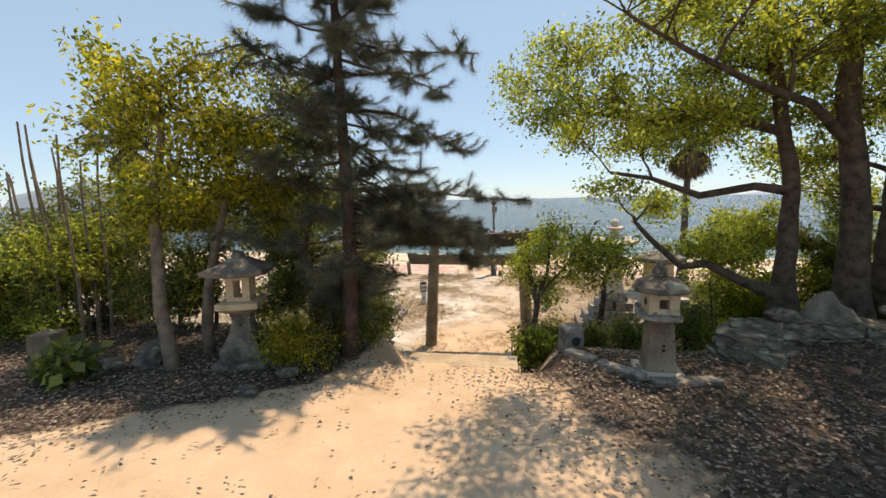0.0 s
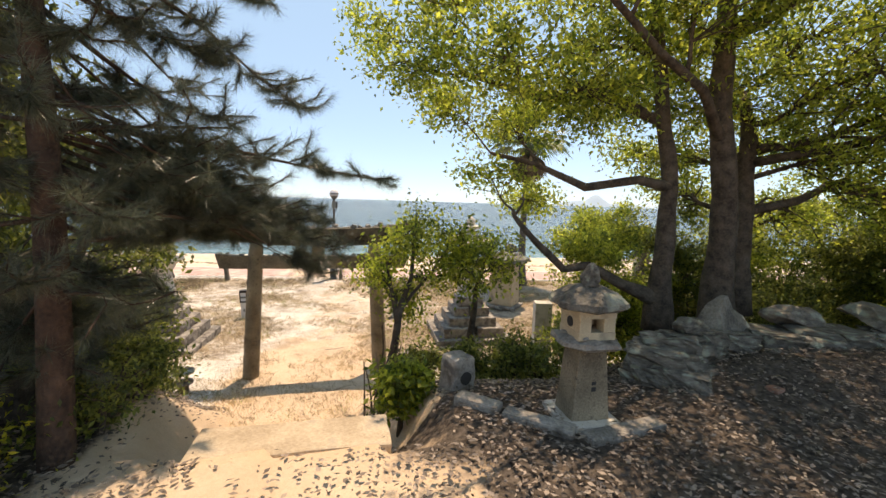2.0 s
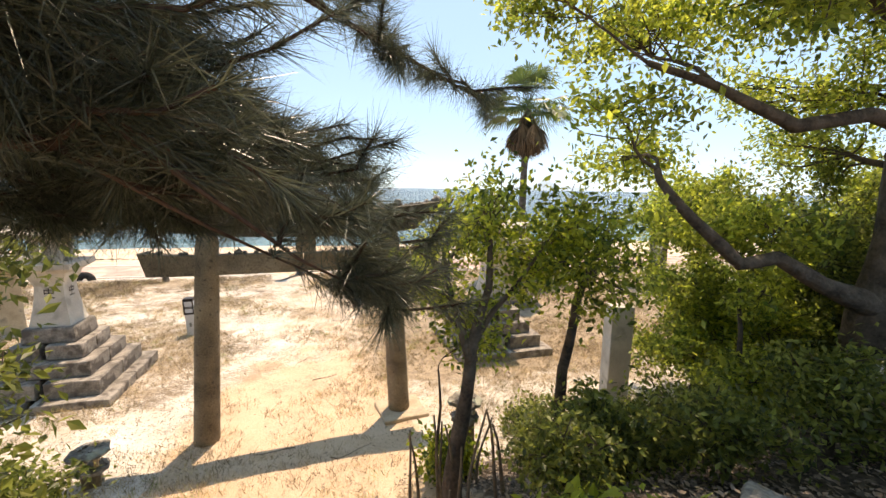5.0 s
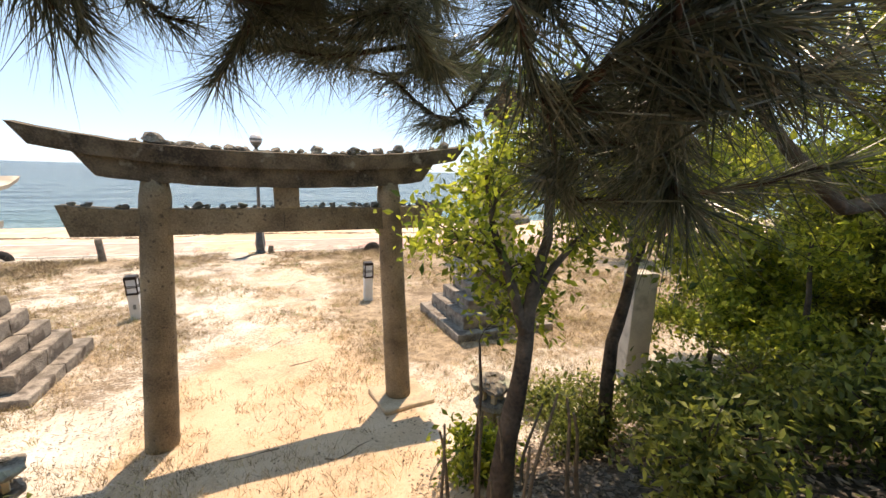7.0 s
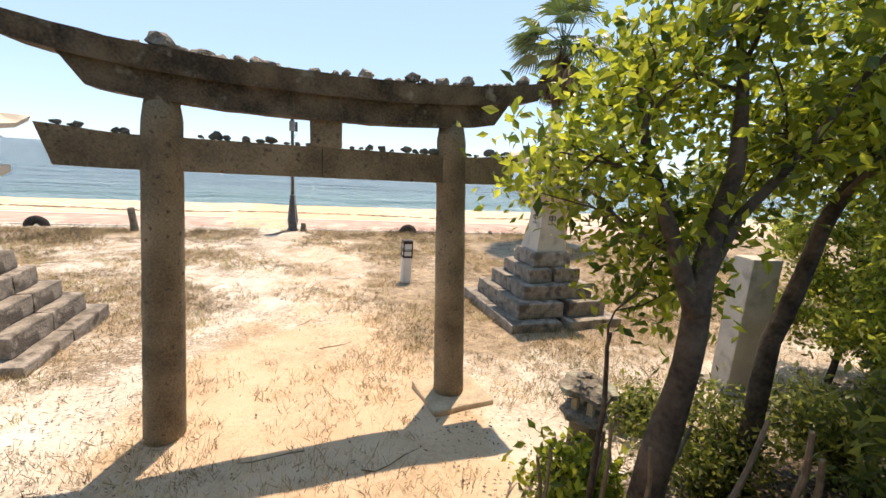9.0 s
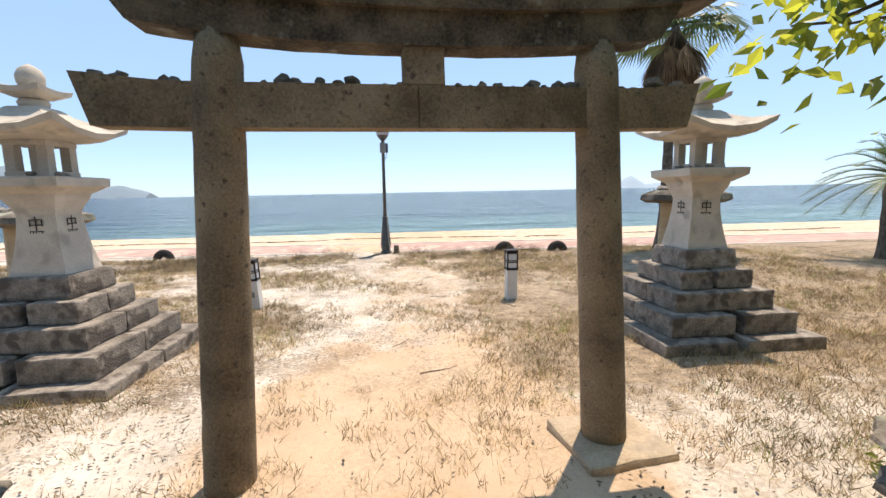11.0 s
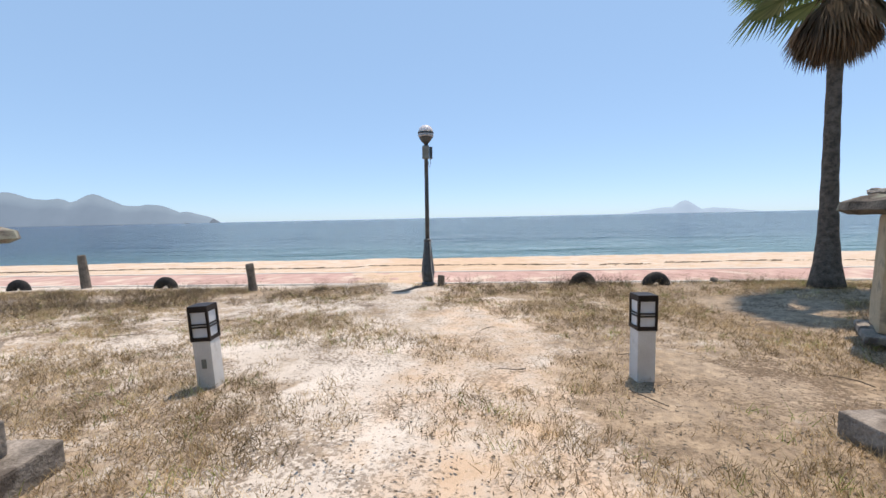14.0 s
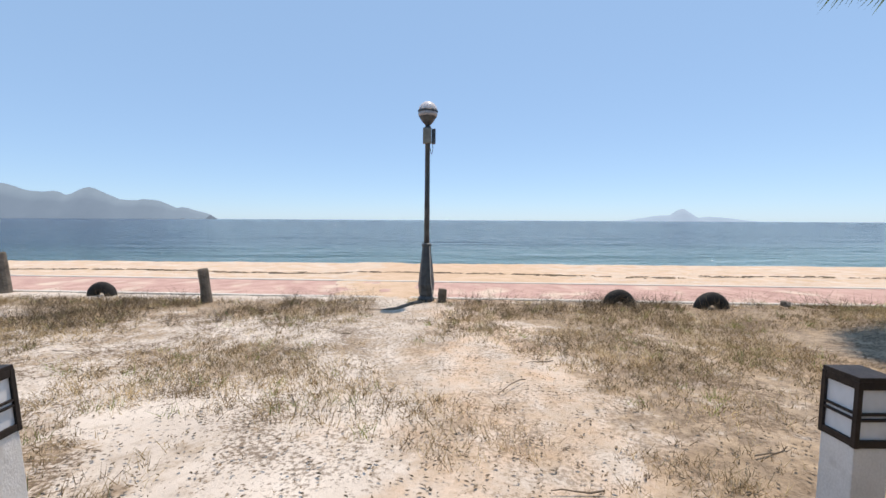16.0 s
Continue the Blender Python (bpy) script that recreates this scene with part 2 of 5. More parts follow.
YELLOWLEAF = leaf_material("yellow_green_leaf", (0.06, 0.09, 0.015), (0.44, 0.39, 0.035), 0.58)
SHRUBLEAF = leaf_material("bright_shrub_leaf", (0.035, 0.07, 0.012), (0.37, 0.40, 0.05), 0.52)
DARKLEAF = leaf_material("dark_shrub_leaf", (0.035, 0.055, 0.017), (0.25, 0.27, 0.06), 0.52)
NEEDLE = leaf_material("pine_needle", (0.035, 0.045, 0.03), (0.125, 0.135, 0.09), 0.25, 0.30)
FROND = leaf_material("palm_frond", (0.05, 0.09, 0.03), (0.13, 0.18, 0.06), 0.3)
DEADFROND = leaf_material("dead_frond", (0.06, 0.04, 0.025), (0.22, 0.15, 0.09), 0.15, 0.8)
STRAW = leaf_material("dry_grass", (0.30, 0.215, 0.11), (0.60, 0.48, 0.29), 0.3, 0.8)
GREENGRASS = leaf_material("green_grass", (0.10, 0.15, 0.03), (0.30, 0.33, 0.10), 0.35, 0.7)
BROWNGRASS = leaf_material("withered_grass", (0.085, 0.058, 0.03), (0.38, 0.27, 0.14), 0.2, 0.9)
DEADLEAF = leaf_material("fallen_leaf", (0.03, 0.021, 0.017), (0.34, 0.26, 0.205), 0.12, 0.65)
SCRAP = leaf_material("dark_debris", (0.045, 0.034, 0.022), (0.24, 0.175, 0.11), 0.0, 0.9)


# ---- mesh helpers ----
class Soup:
    """A growing list of vertices and faces."""
    def __init__(self):
        self.v, self.f, self.n = [], [], 0

    def add(self, verts, faces):
        verts = np.asarray(verts, float).reshape(-1, 3)
        faces = np.asarray(faces, int)
        self.v.append(verts)
        self.f.extend((faces + self.n).tolist())
        self.n += len(verts)

    def tube(self, pts, radii, sides=6, cap=True):
        pts = [Vector(p) for p in pts]
        rings = []
        for k, p in enumerate(pts):
            d = (pts[min(k + 1, len(pts) - 1)] - pts[max(k - 1, 0)]).normalized()
            a = d.orthogonal().normalized() if k == 0 else (a - d * a.dot(d)).normalized()
            b = d.cross(a)
            for j in range(sides):
                w = 2 * math.pi * j / sides
                rings.append(p + (a * math.cos(w) + b * math.sin(w)) * radii[k])
        faces = [(k * sides + j, k * sides + (j + 1) % sides, (k + 1) * sides + (j + 1) % sides, (k + 1) * sides + j) for k in range(len(pts) - 1) for j in range(sides)]
        self.add([tuple(q) for q in rings], faces)
        if cap:
            self.f.append([self.n - sides + j for j in range(sides)])
            self.f.append([self.n - len(rings) + j for j in reversed(range(sides))])

    def mesh(self, name, mat, smooth=False):
        me = bpy.data.meshes.new(name)
        me.from_pydata(np.concatenate(self.v).tolist(), [], self.f)
        me.materials.append(mat)
        if smooth:
            me.polygons.foreach_set("use_smooth", [True] * len(me.polygons))
        me.update()
        return me


def mesh_of(bm, name, mat, smooth=False):
    me = bpy.data.meshes.new(name)
    bm.to_mesh(me)
    bm.free()
    me.materials.append(mat)
    if smooth:
        for p in me.polygons:
            p.use_smooth = True
    return me


def part(name, data, mat, parent, label="", at=None, smooth=False):
    """One mesh object under a thing or under a part; data is a bmesh, a Soup or a mesh."""
    if isinstance(data, Soup):
        data = data.mesh(name, mat, smooth)
    elif isinstance(data, bmesh.types.BMesh):
        data = mesh_of(data, name, mat, smooth)
    ob = new(name, data)
    if parent:
        ob.parent = parent
    if at is not None:
        ob.matrix_basis = at
    if label:
        ob["label"] = label
    return ob


def thing(name, m, label, category, group="", kind=""):
    ob = new(name)
    ob.matrix_basis = m
    return tagged(ob, label, category, group, kind)


def block(x, y, z, bottom=None, top=None, bevel=0.01, rough=0.0, cuts=0, seed=0):
    """A bevelled block on z = 0, tapered from the bottom's scale to the top's, with uneven faces."""
    bm = bmesh.new()
    bmesh.ops.create_cube(bm, size=1)
    for v in bm.verts:
        k = (top or 1) if v.co.z > 0 else (bottom or 1)
        v.co = Vector((v.co.x * x * k, v.co.y * y * k, (v.co.z + 0.5) * z))
    if cuts:
        bmesh.ops.subdivide_edges(bm, edges=bm.edges[:], cuts=cuts, use_grid_fill=True)
    if bevel:
        sharp = [e for e in bm.edges if len(e.link_faces) == 2 and e.calc_face_angle() > 0.5]
        bmesh.ops.bevel(bm, geom=sharp, offset=bevel, segments=2, affect="EDGES", profile=0.6)
    if rough:
        for v in bm.verts:
            v.co += Vector([noise.noise(v.co * 7 + Vector((seed * 9.1, k * 31.7, seed))) for k in range(3)]) * rough
    return bm


def loft(rings, close=True):
    """A skin over rings of points."""
    bm = bmesh.new()
    rows = [[bm.verts.new(p) for p in r] for r in rings]
    for a, b in zip(rows, rows[1:]):
        for j in range(len(a)):
            k = (j + 1) % len(a)
            bm.faces.new((a[j], a[k], b[k], b[j]))
    if close:
        bm.faces.new(list(reversed(rows[0])))
        bm.faces.new(rows[-1])
    bmesh.ops.recalc_face_normals(bm, faces=bm.faces[:])
    return bm


def lathe(profile, sides=16):
    return loft([[(r * math.cos(2 * math.pi * j / sides), r * math.sin(2 * math.pi * j / sides), z) for j in range(sides)] for r, z in profile])


def square(half, z, lift=0.0, n=4):
    """A ring round a square, its corners raised by lift."""
    out = []
    for c in range(4):
        a, b = Vector(((1, 1), (-1, 1), (-1, -1), (1, -1))[c]), Vector(((1, 1), (-1, 1), (-1, -1), (1, -1))[(c + 1) % 4])
        for k in range(n):
            q = a.lerp(b, k / n)
            out.append((q.x * half, q.y * half, z + lift * abs(2 * k / n - 1) ** 2.2))
    return out


def rock_mesh(name, mat, seed, detail=2, rough=0.35, flat=1.0):
    bm = bmesh.new()
    bmesh.ops.create_icosphere(bm, subdivisions=detail, radius=0.5)
    rnd = random.Random(seed)
    cutters = [(Vector((rnd.gauss(0, 1), rnd.gauss(0, 1), rnd.gauss(0, 1))).normalized(), rnd.uniform(0.26, 0.42)) for _ in range(7)]
    for v in bm.verts:
        for d, k in cutters:
            over = v.co.dot(d) - k
            if over > 0:
                v.co -= d * over * 0.92
        v.co *= 1 + rough * noise.noise(v.co * 3.2 + Vector((seed * 7.3, 0, seed)))
        v.co.z *= flat
    return mesh_of(bm, name, mat)


ROCKS = [rock_mesh("field_stone", ROCK, k, 3, 0.4, 0.75) for k in range(7)]
def wall_stone(seed):
    """A rough squared stone about its middle."""
    bm = block(1.0, 1.0, 1.0, top=0.86, bevel=0.07, rough=0.16, cuts=2, seed=seed)
    for v in bm.verts:
        v.co.z -= 0.5
        v.co += Vector([noise.noise(v.co * 2.1 + Vector((seed * 3.7, k * 17.3, 0))) for k in range(3)]) * 0.12
    return mesh_of(bm, "wall_stone", ROCK)


WALL_STONES = [wall_stone(k) for k in range(7)]
STONES = [rock_mesh("small_stone", PEBBLE, 20 + k, 2, 0.35, 0.65) for k in range(7)]


def lettering(body, size, parent, m, mat=INK, name="inscription"):
    cu = bpy.data.curves.new(name, "FONT")
    cu.body, cu.size, cu.align_x, cu.align_y, cu.extrude = body, size, "CENTER", "CENTER", 0.001
    cu.space_line = 0.9
    cu.materials.append(mat)
    tmp = new(name, cu)
    dg = bpy.context.evaluated_depsgraph_get()
    me = bpy.data.meshes.new_from_object(tmp.evaluated_get(dg))
    bpy.data.objects.remove(tmp)
    return part(name, me, mat, parent, "dark painted characters", m)


# ---- lie of the land ----
def site(x, y):
    """From the plan of the terrace and the bank to the world."""
    k = min(max((y - 4.4) / 1.6, 0), 1)
    ux, uy = 0.712 + (x - 0.368) - 0.035 * (y - 0.323), 0.47 + 0.035 * (x - 0.368) + (y - 0.323)
    return ux * (1 - k) + (x + 0.17) * k, uy * (1 - k) + (y + 0.08) * k


def shore(x, y):
    """From the plan of the sandy flat to the world."""
    return 0.663 + (x - 0.762) - 0.0244 * (y - 9.625), 9.66 + 0.0244 * (x - 0.762) + (y - 9.625)


def smooth(a, b, x):
    t = np.clip((x - a) / (b - a), 0, 1)
    return t * t * (3 - 2 * t)


def land(x, y):
    """The ground's height: a terrace, a bank, the sandy flat, the beach."""
    x, y = np.asarray(x, float), np.asarray(y, float)
    s = y + 0.165 * (x - 0.6)
    w = smooth(0.58, 1.1, np.abs(x - 0.55))
    step = 0.04 - 1.37 * np.clip((s - 4.38) / 2.1, 0, 1) - 0.10 * (s > 4.38) * (s < 6.6)
    bank = 0.04 - 1.39 * smooth(4.8, 8.1, s) + 0.25 * smooth(2.6, 4.2, x) * smooth(4.2, 5.0, s) * (1 - smooth(6.2, 8.0, s))
    z = step * (1 - w) + bank * w
    z = z - 0.17 * smooth(7.0, 13.5, s) - 0.04 * smooth(13, 18, s)
    z = z + 0.16 * smooth(5.0, 8.0, x) * smooth(8, 12, s) * (1 - smooth(15.5, 18, s))
    z = z - 0.20 * smooth(20.2, 25.5, s) - 1.5 * smooth(25.5, 36, s)
    return z + 0.02 * np.sin(x * 1.3 + 0.7 * y) * np.sin(y * 1.1 - 0.4 * x) * (s < 18)


def land1(x, y):
    return float(land(x, y))


def axis(lo, hi, step, far):
    near = np.arange(lo, hi + 1e-6, step)
    out = [hi + 0.4 * 1.35 ** k for k in range(40) if 0.4 * 1.35 ** k < far]
    before = [lo - 0.4 * 1.35 ** k for k in range(40) if 0.4 * 1.35 ** k < far]
    return np.concatenate([before[::-1], near, out])


def build_ground():
    xs, ys = axis(-9, 11, 0.1, 4500), axis(-1.5, 25, 0.1, 4500)
    X, Y = np.meshgrid(xs, ys)
    Z = land(X, Y)
    rough = np.array([noise.noise(Vector((x * 1.7, y * 1.7, 0.3))) + 0.5 * noise.noise(Vector((x * 5, y * 5, 4))) for x, y in zip(X.ravel(), Y.ravel())]).reshape(X.shape)
    Z = Z + 0.018 * rough
    nx, ny = len(xs), len(ys)
    me = bpy.data.meshes.new("ground")
    idx = np.arange(nx * ny).reshape(ny, nx)
    faces = np.stack([idx[:-1, :-1], idx[:-1, 1:], idx[1:, 1:], idx[1:, :-1]], -1).reshape(-1, 4)
    me.from_pydata(np.stack([X, Y, Z], -1).reshape(-1, 3).tolist(), [], faces.tolist())
    s = Y + 0.165 * (X - 0.6)
    low = smooth(6.4, 7.0, s)
    middle = X - (0.45 + 0.13 * (Y - 8.0))
    tan_lower = (1 - smooth(0.5, 1.5, np.abs(middle))) * (1 - smooth(8.6, 11.5, s)) * 0.75 + (1 - smooth(0.2, 3.0, np.abs(middle - 0.5))) * 0.50
    tan = np.where(s > 4.2, (tan_lower + 0.55 * smooth(17.8, 18.6, s)) * low + (1 - low) * 0.8, 0.85)
    turf = low * (0.35 + 0.65 * smooth(8.8, 10.2, s)) * np.clip(0.55 * smooth(0.4, 1.6, np.abs(middle)) - 0.25 * smooth(12.5, 13.5, s) + 0.35 * smooth(0.8, 2.4, X) + 0.30 * smooth(16.2, 17.0, s) + 0.5 * smooth(5, 7, X) * smooth(12.5, 14, s), 0, 0.8) * (1 - smooth(17.6, 18.2, s))
    left = smooth(0.0, 0.5, (Y - 3.15) - 0.55 * (X + 1.8)) * (X < 0.0) * smooth(-0.35, -0.9, X)
    right = 0.85 * smooth(-0.2, 1.3, (X - 0.95) + 0.5 * (Y - 3.0) - 0.2)
    bank = smooth(0.85, 1.3, np.abs(X - 0.55)) * (s > 4.4) * (1 - smooth(7.4, 8.0, s))
    litter = np.clip(np.maximum(np.maximum(left, right) * (s < 5.0), bank), 0, 1) * (1 - smooth(7.4, 8.0, s))
    crumb = (0.9 * low * (0.45 + 0.55 * smooth(8.8, 10.5, s)) + 0.1) * (1 - smooth(17.8, 18.4, s)) * (1 - 0.6 * np.clip(tan_lower * 1.4, 0, 1) * low)
    for name, val in (("tan", tan), ("turf", turf), ("litter", litter), ("crumb", crumb)):
        at = me.attributes.new(name, "FLOAT", "POINT")
        at.data.foreach_set("value", np.clip(val, 0, 1).ravel().astype(np.float32))
    me.materials.append(ground_material())
    me.polygons.foreach_set("use_smooth", [True] * len(me.polygons))
    tagged(new("ground", me), "pale sandy ground with trodden tan soil, dry grass and leaf litter", "ground", kind="structure")


build_ground()


def on_axis(s_u, s_v, z=0.0):
    """A place from metres along and across the shrine's axis, counted from the gate's middle."""
    f, r = Vector((0.084, 0.9965, 0)), Vector((0.9965, -0.084, 0))
    return Vector((0.71, 8.79, z)) + f * s_u + r * s_v


YAW = -4.8


def build_beach():
    sea = Soup()
    sea.add([(-4800, 20, 0), (4800, 20, 0), (4800, 4850, 0), (-4800, 4850, 0)], [(0, 1, 2, 3)])
    tagged(part("water", sea, water_material(), None, at=pose(0, 0, -1.80)), "calm blue sea turning turquoise towards the beach", "sea", kind="structure")
    paving = block(60, 1.75, 0.06, bevel=0.01)
    c = on_axis(10.25, 0)
    ob = part("pavement", paving, PAVER, None, at=pose(c.x, c.y, -1.605, 0, 0, -11.5))
    tagged(ob, "pink paved promenade along the beach", "pavement", kind="structure")
    for d, w, h in ((9.32, 0.12, 0.065), (11.19, 0.14, 0.075)):
        c = on_axis(d, 0)
        ob = part("trim", block(60, w, h, bevel=0.008), KERB, None, at=pose(c.x, c.y, -1.605, 0, 0, -11.5))
        tagged(ob, "white concrete kerb of the promenade", "kerb", kind="structure")
    rnd = random.Random(5)
    weed = Soup()
    for k in range(240):
        x = rnd.uniform(-16, 18)
        y = 8.71 + 13.2 + rnd.gauss(0, 0.10) - 0.2 * (x - 0.6) + 0.35 * math.sin(x * 0.7)
        for q in range(6):
            a = rnd.uniform(0, 6.28)
            p = np.array([x + rnd.gauss(0, 0.15), y + rnd.gauss(0, 0.03), 0])
            p[2] = land1(p[0], p[1]) + 0.015
            d = np.array([math.cos(a) * 0.10, math.sin(a) * 0.03, 0.0])
            weed.add([p - d, p + np.array([0, 0.02, 0.02]), p + d], [(0, 1, 2)])
    tagged(part("seaweed", weed, SCRAP, None), "dark line of washed-up seaweed on the sand", "seaweed", kind="stuff")


build_beach()


def build_islands():
    # The haze over the hills is painted in as a blue glow.
    far = material("haze_glow_hill", (0.05, 0.08, 0.10), (0.08, 0.11, 0.13), 0.004, 1.0, 0.0, 0.02)
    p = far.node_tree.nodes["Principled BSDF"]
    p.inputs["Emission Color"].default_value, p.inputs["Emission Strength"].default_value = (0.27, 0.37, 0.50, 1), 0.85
    # Stronger glow stands in for thicker haze on the small island.
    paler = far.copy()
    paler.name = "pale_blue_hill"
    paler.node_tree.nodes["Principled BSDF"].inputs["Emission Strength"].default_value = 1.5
    def range_(name, lo, hi, dist, peaks, mat, label):
        n = 70
        ridge = []
        for k in range(n + 1):
            x = lo + (hi - lo) * k / n
            z = max(h * max(0.0, 1 - (abs(x - c) / w) ** 1.6) ** 1.3 for c, w, h in peaks)
            z *= 1 + 0.16 * noise.noise(Vector((x * 0.009, 3.3, 0)))
            ridge.append((x, max(z, 0) + 4 * noise.noise(Vector((x * 0.05, 0, 1)))))
        sp = Soup()
        v = []
        for x, z in ridge:
            v += [(x, dist - 90, -3), (x, dist - 40, max(z * 0.6, -2)), (x, dist, max(z, -2)), (x, dist + 120, -3)]
        sp.add(v, [(4 * k + j, 4 * k + 4 + j, 4 * k + 5 + j, 4 * k + 1 + j) for k in range(n) for j in range(3)])
        tagged(part(name, sp, mat, None, smooth=True), label, "island", kind="structure")
    range_("backdrop_island", -3600, -1170, 3000, ((-1900, 400, 200), (-2370, 560, 208), (-2140, 500, 172), (-1700, 330, 128), (-1562, 330, 128), (-1336, 260, 72), (-2900, 700, 200), (-3300, 600, 150)), far, "long hazy blue island across the water, its haze painted as glow")
    range_("backdrop_island", 1740, 2940, 3000, ((2285, 180, 100), (2180, 420, 48), (2540, 400, 36)), paler, "small pale blue island far on the horizon, its haze painted as glow")


build_islands()


# ---- the gate ----
def build_torii():
    gate = thing("torii_gate", pose(0.71, 8.79, 0, 0, 0, YAW), "weathered stone torii gate with small stones laid along its beams", "gate")
    for side, foot, lab in ((-1, -1.46, ""), (1, -1.34, "")):
        prof = []
        for k in range(19):
            t = k / 18
            z = foot + (0.74 - foot) * t
            prof.append((0.121 - 0.018 * t - 0.018 * smooth(0.96, 1.0, t), z))
        bm = lathe(prof, 24)
        for v in bm.verts:
            v.co.x += -side * 0.115 * (v.co.z - foot) / 2.1
            n = noise.noise(v.co * 9 + Vector((side * 5, 0, 0))) * 0.005
            v.co.x += n
            v.co.y += n
        part("post", bm, GRANITE, gate, at=pose(side * 0.99 + 0.01, 0, 0), smooth=True)

    def beam(half_top, half_bottom, z0, z1, depth_bottom, depth_top, lift, name, mat, seed):
        rings = []
        n = 30
        for k in range(n + 1):
            u = 2 * k / n - 1
            rise = lift * abs(u) ** 2.6
            x0, x1 = u * half_bottom, u * half_top
            ring = [(x0, -depth_bottom / 2, z0 + rise), (x0, depth_bottom / 2, z0 + rise), (x1, depth_top / 2, z1 + rise * 1.12), (x1, 0, z1 + rise * 1.12 + 0.012), (x1, -depth_top / 2, z1 + rise * 1.12)]
            rings.append([tuple(Vector(q) + Vector((0, 1, 1)) * 0.006 * noise.noise(Vector(q) * 8 + Vector((seed, j, 0)))) for j, q in enumerate(ring)])
        return part(name, loft(rings), mat, gate)
    beam(1.29, 1.18, 0.69, 0.845, 0.17, 0.18, 0.066, "lower_lintel", BEAM, 1)
    beam(1.58, 1.49, 0.833, 0.955, 0.25, 0.29, 0.115, "upper_lintel", BEAM, 2)
    for lo, hi, slant0, slant1 in ((-1.42, -0.93, 0.06, 0), (-0.87, 0.0, 0, 0), (0.004, 0.87, 0, 0), (0.93, 1.42, 0, 0.06)):
        rings = []
        for k in range(9):
            t = k / 8
            x = lo + (hi - lo) * t
            b = x + slant0 * (1 - t) - slant1 * t
            up = 0.035 * smooth(1.0, 1.5, abs(x))
            rings.append([(b, -0.065, 0.335 + up * 0.2), (b, 0.065, 0.335 + up * 0.2), (x, 0.065, 0.525 + up), (x, -0.065, 0.525 + up)])
        part("tie_beam", loft(rings), GRANITE, gate)
    part("tablet_strut", block(0.19, 0.13, 0.172, bevel=0.006, rough=0.004, cuts=1), GRANITE, gate, at=pose(0.03, 0, 0.526))
    slab = block(0.52, 0.48, 0.09, bevel=0.02, rough=0.012, cuts=3, seed=4)
    c = on_axis(-0.02, 1.02)
    tagged(part("base_slab", slab, STEP, None, at=pose(c.x, c.y, -1.41, 0, 0, YAW + 4)), "square stone slab round the foot of a gate post", "stone slab")
    rnd = random.Random(11)
    def lay(x, y, z, s):
        q = on_axis(y, x, z)
        ob = new("small_stone", STONES[rnd.randrange(7)])
        ob.matrix_basis = Matrix.LocRotScale(q, Euler((0, 0, rnd.uniform(0, 6.3))), (s, s * rnd.uniform(0.7, 1.0), s * rnd.uniform(0.7, 1.1)))
        tagged(ob, "small grey stone laid on a gate beam", "stone", "stones on the gate")
    for k in range(46):
        x = -1.35 + 2.7 * k / 45 + rnd.uniform(-0.03, 0.03)
        if abs(abs(x) - 0.9) < 0.13 or abs(x - 0.03) < 0.11 or rnd.random() < 0.12:
            continue
        s = rnd.choice((0.04, 0.045, 0.05, 0.06, 0.07, 0.095))
        lay(x, rnd.uniform(-0.03, 0.03), 0.525 + 0.035 * float(smooth(1.0, 1.5, abs(x))) + s * 0.24, s)
    for k in range(64):
        x = -1.05 + 2.45 * k / 63 + rnd.uniform(-0.02, 0.02)
        if rnd.random() < 0.15:
            continue
        s = rnd.choice((0.04, 0.05, 0.06, 0.075, 0.09, 0.13))
        lay(x, rnd.uniform(-0.09, 0.03), 0.958 + 0.129 * abs(x / 1.58) ** 2.6 + s * 0.22, s)
    lay(-0.84, -0.06, 1.015, 0.15)


build_torii()


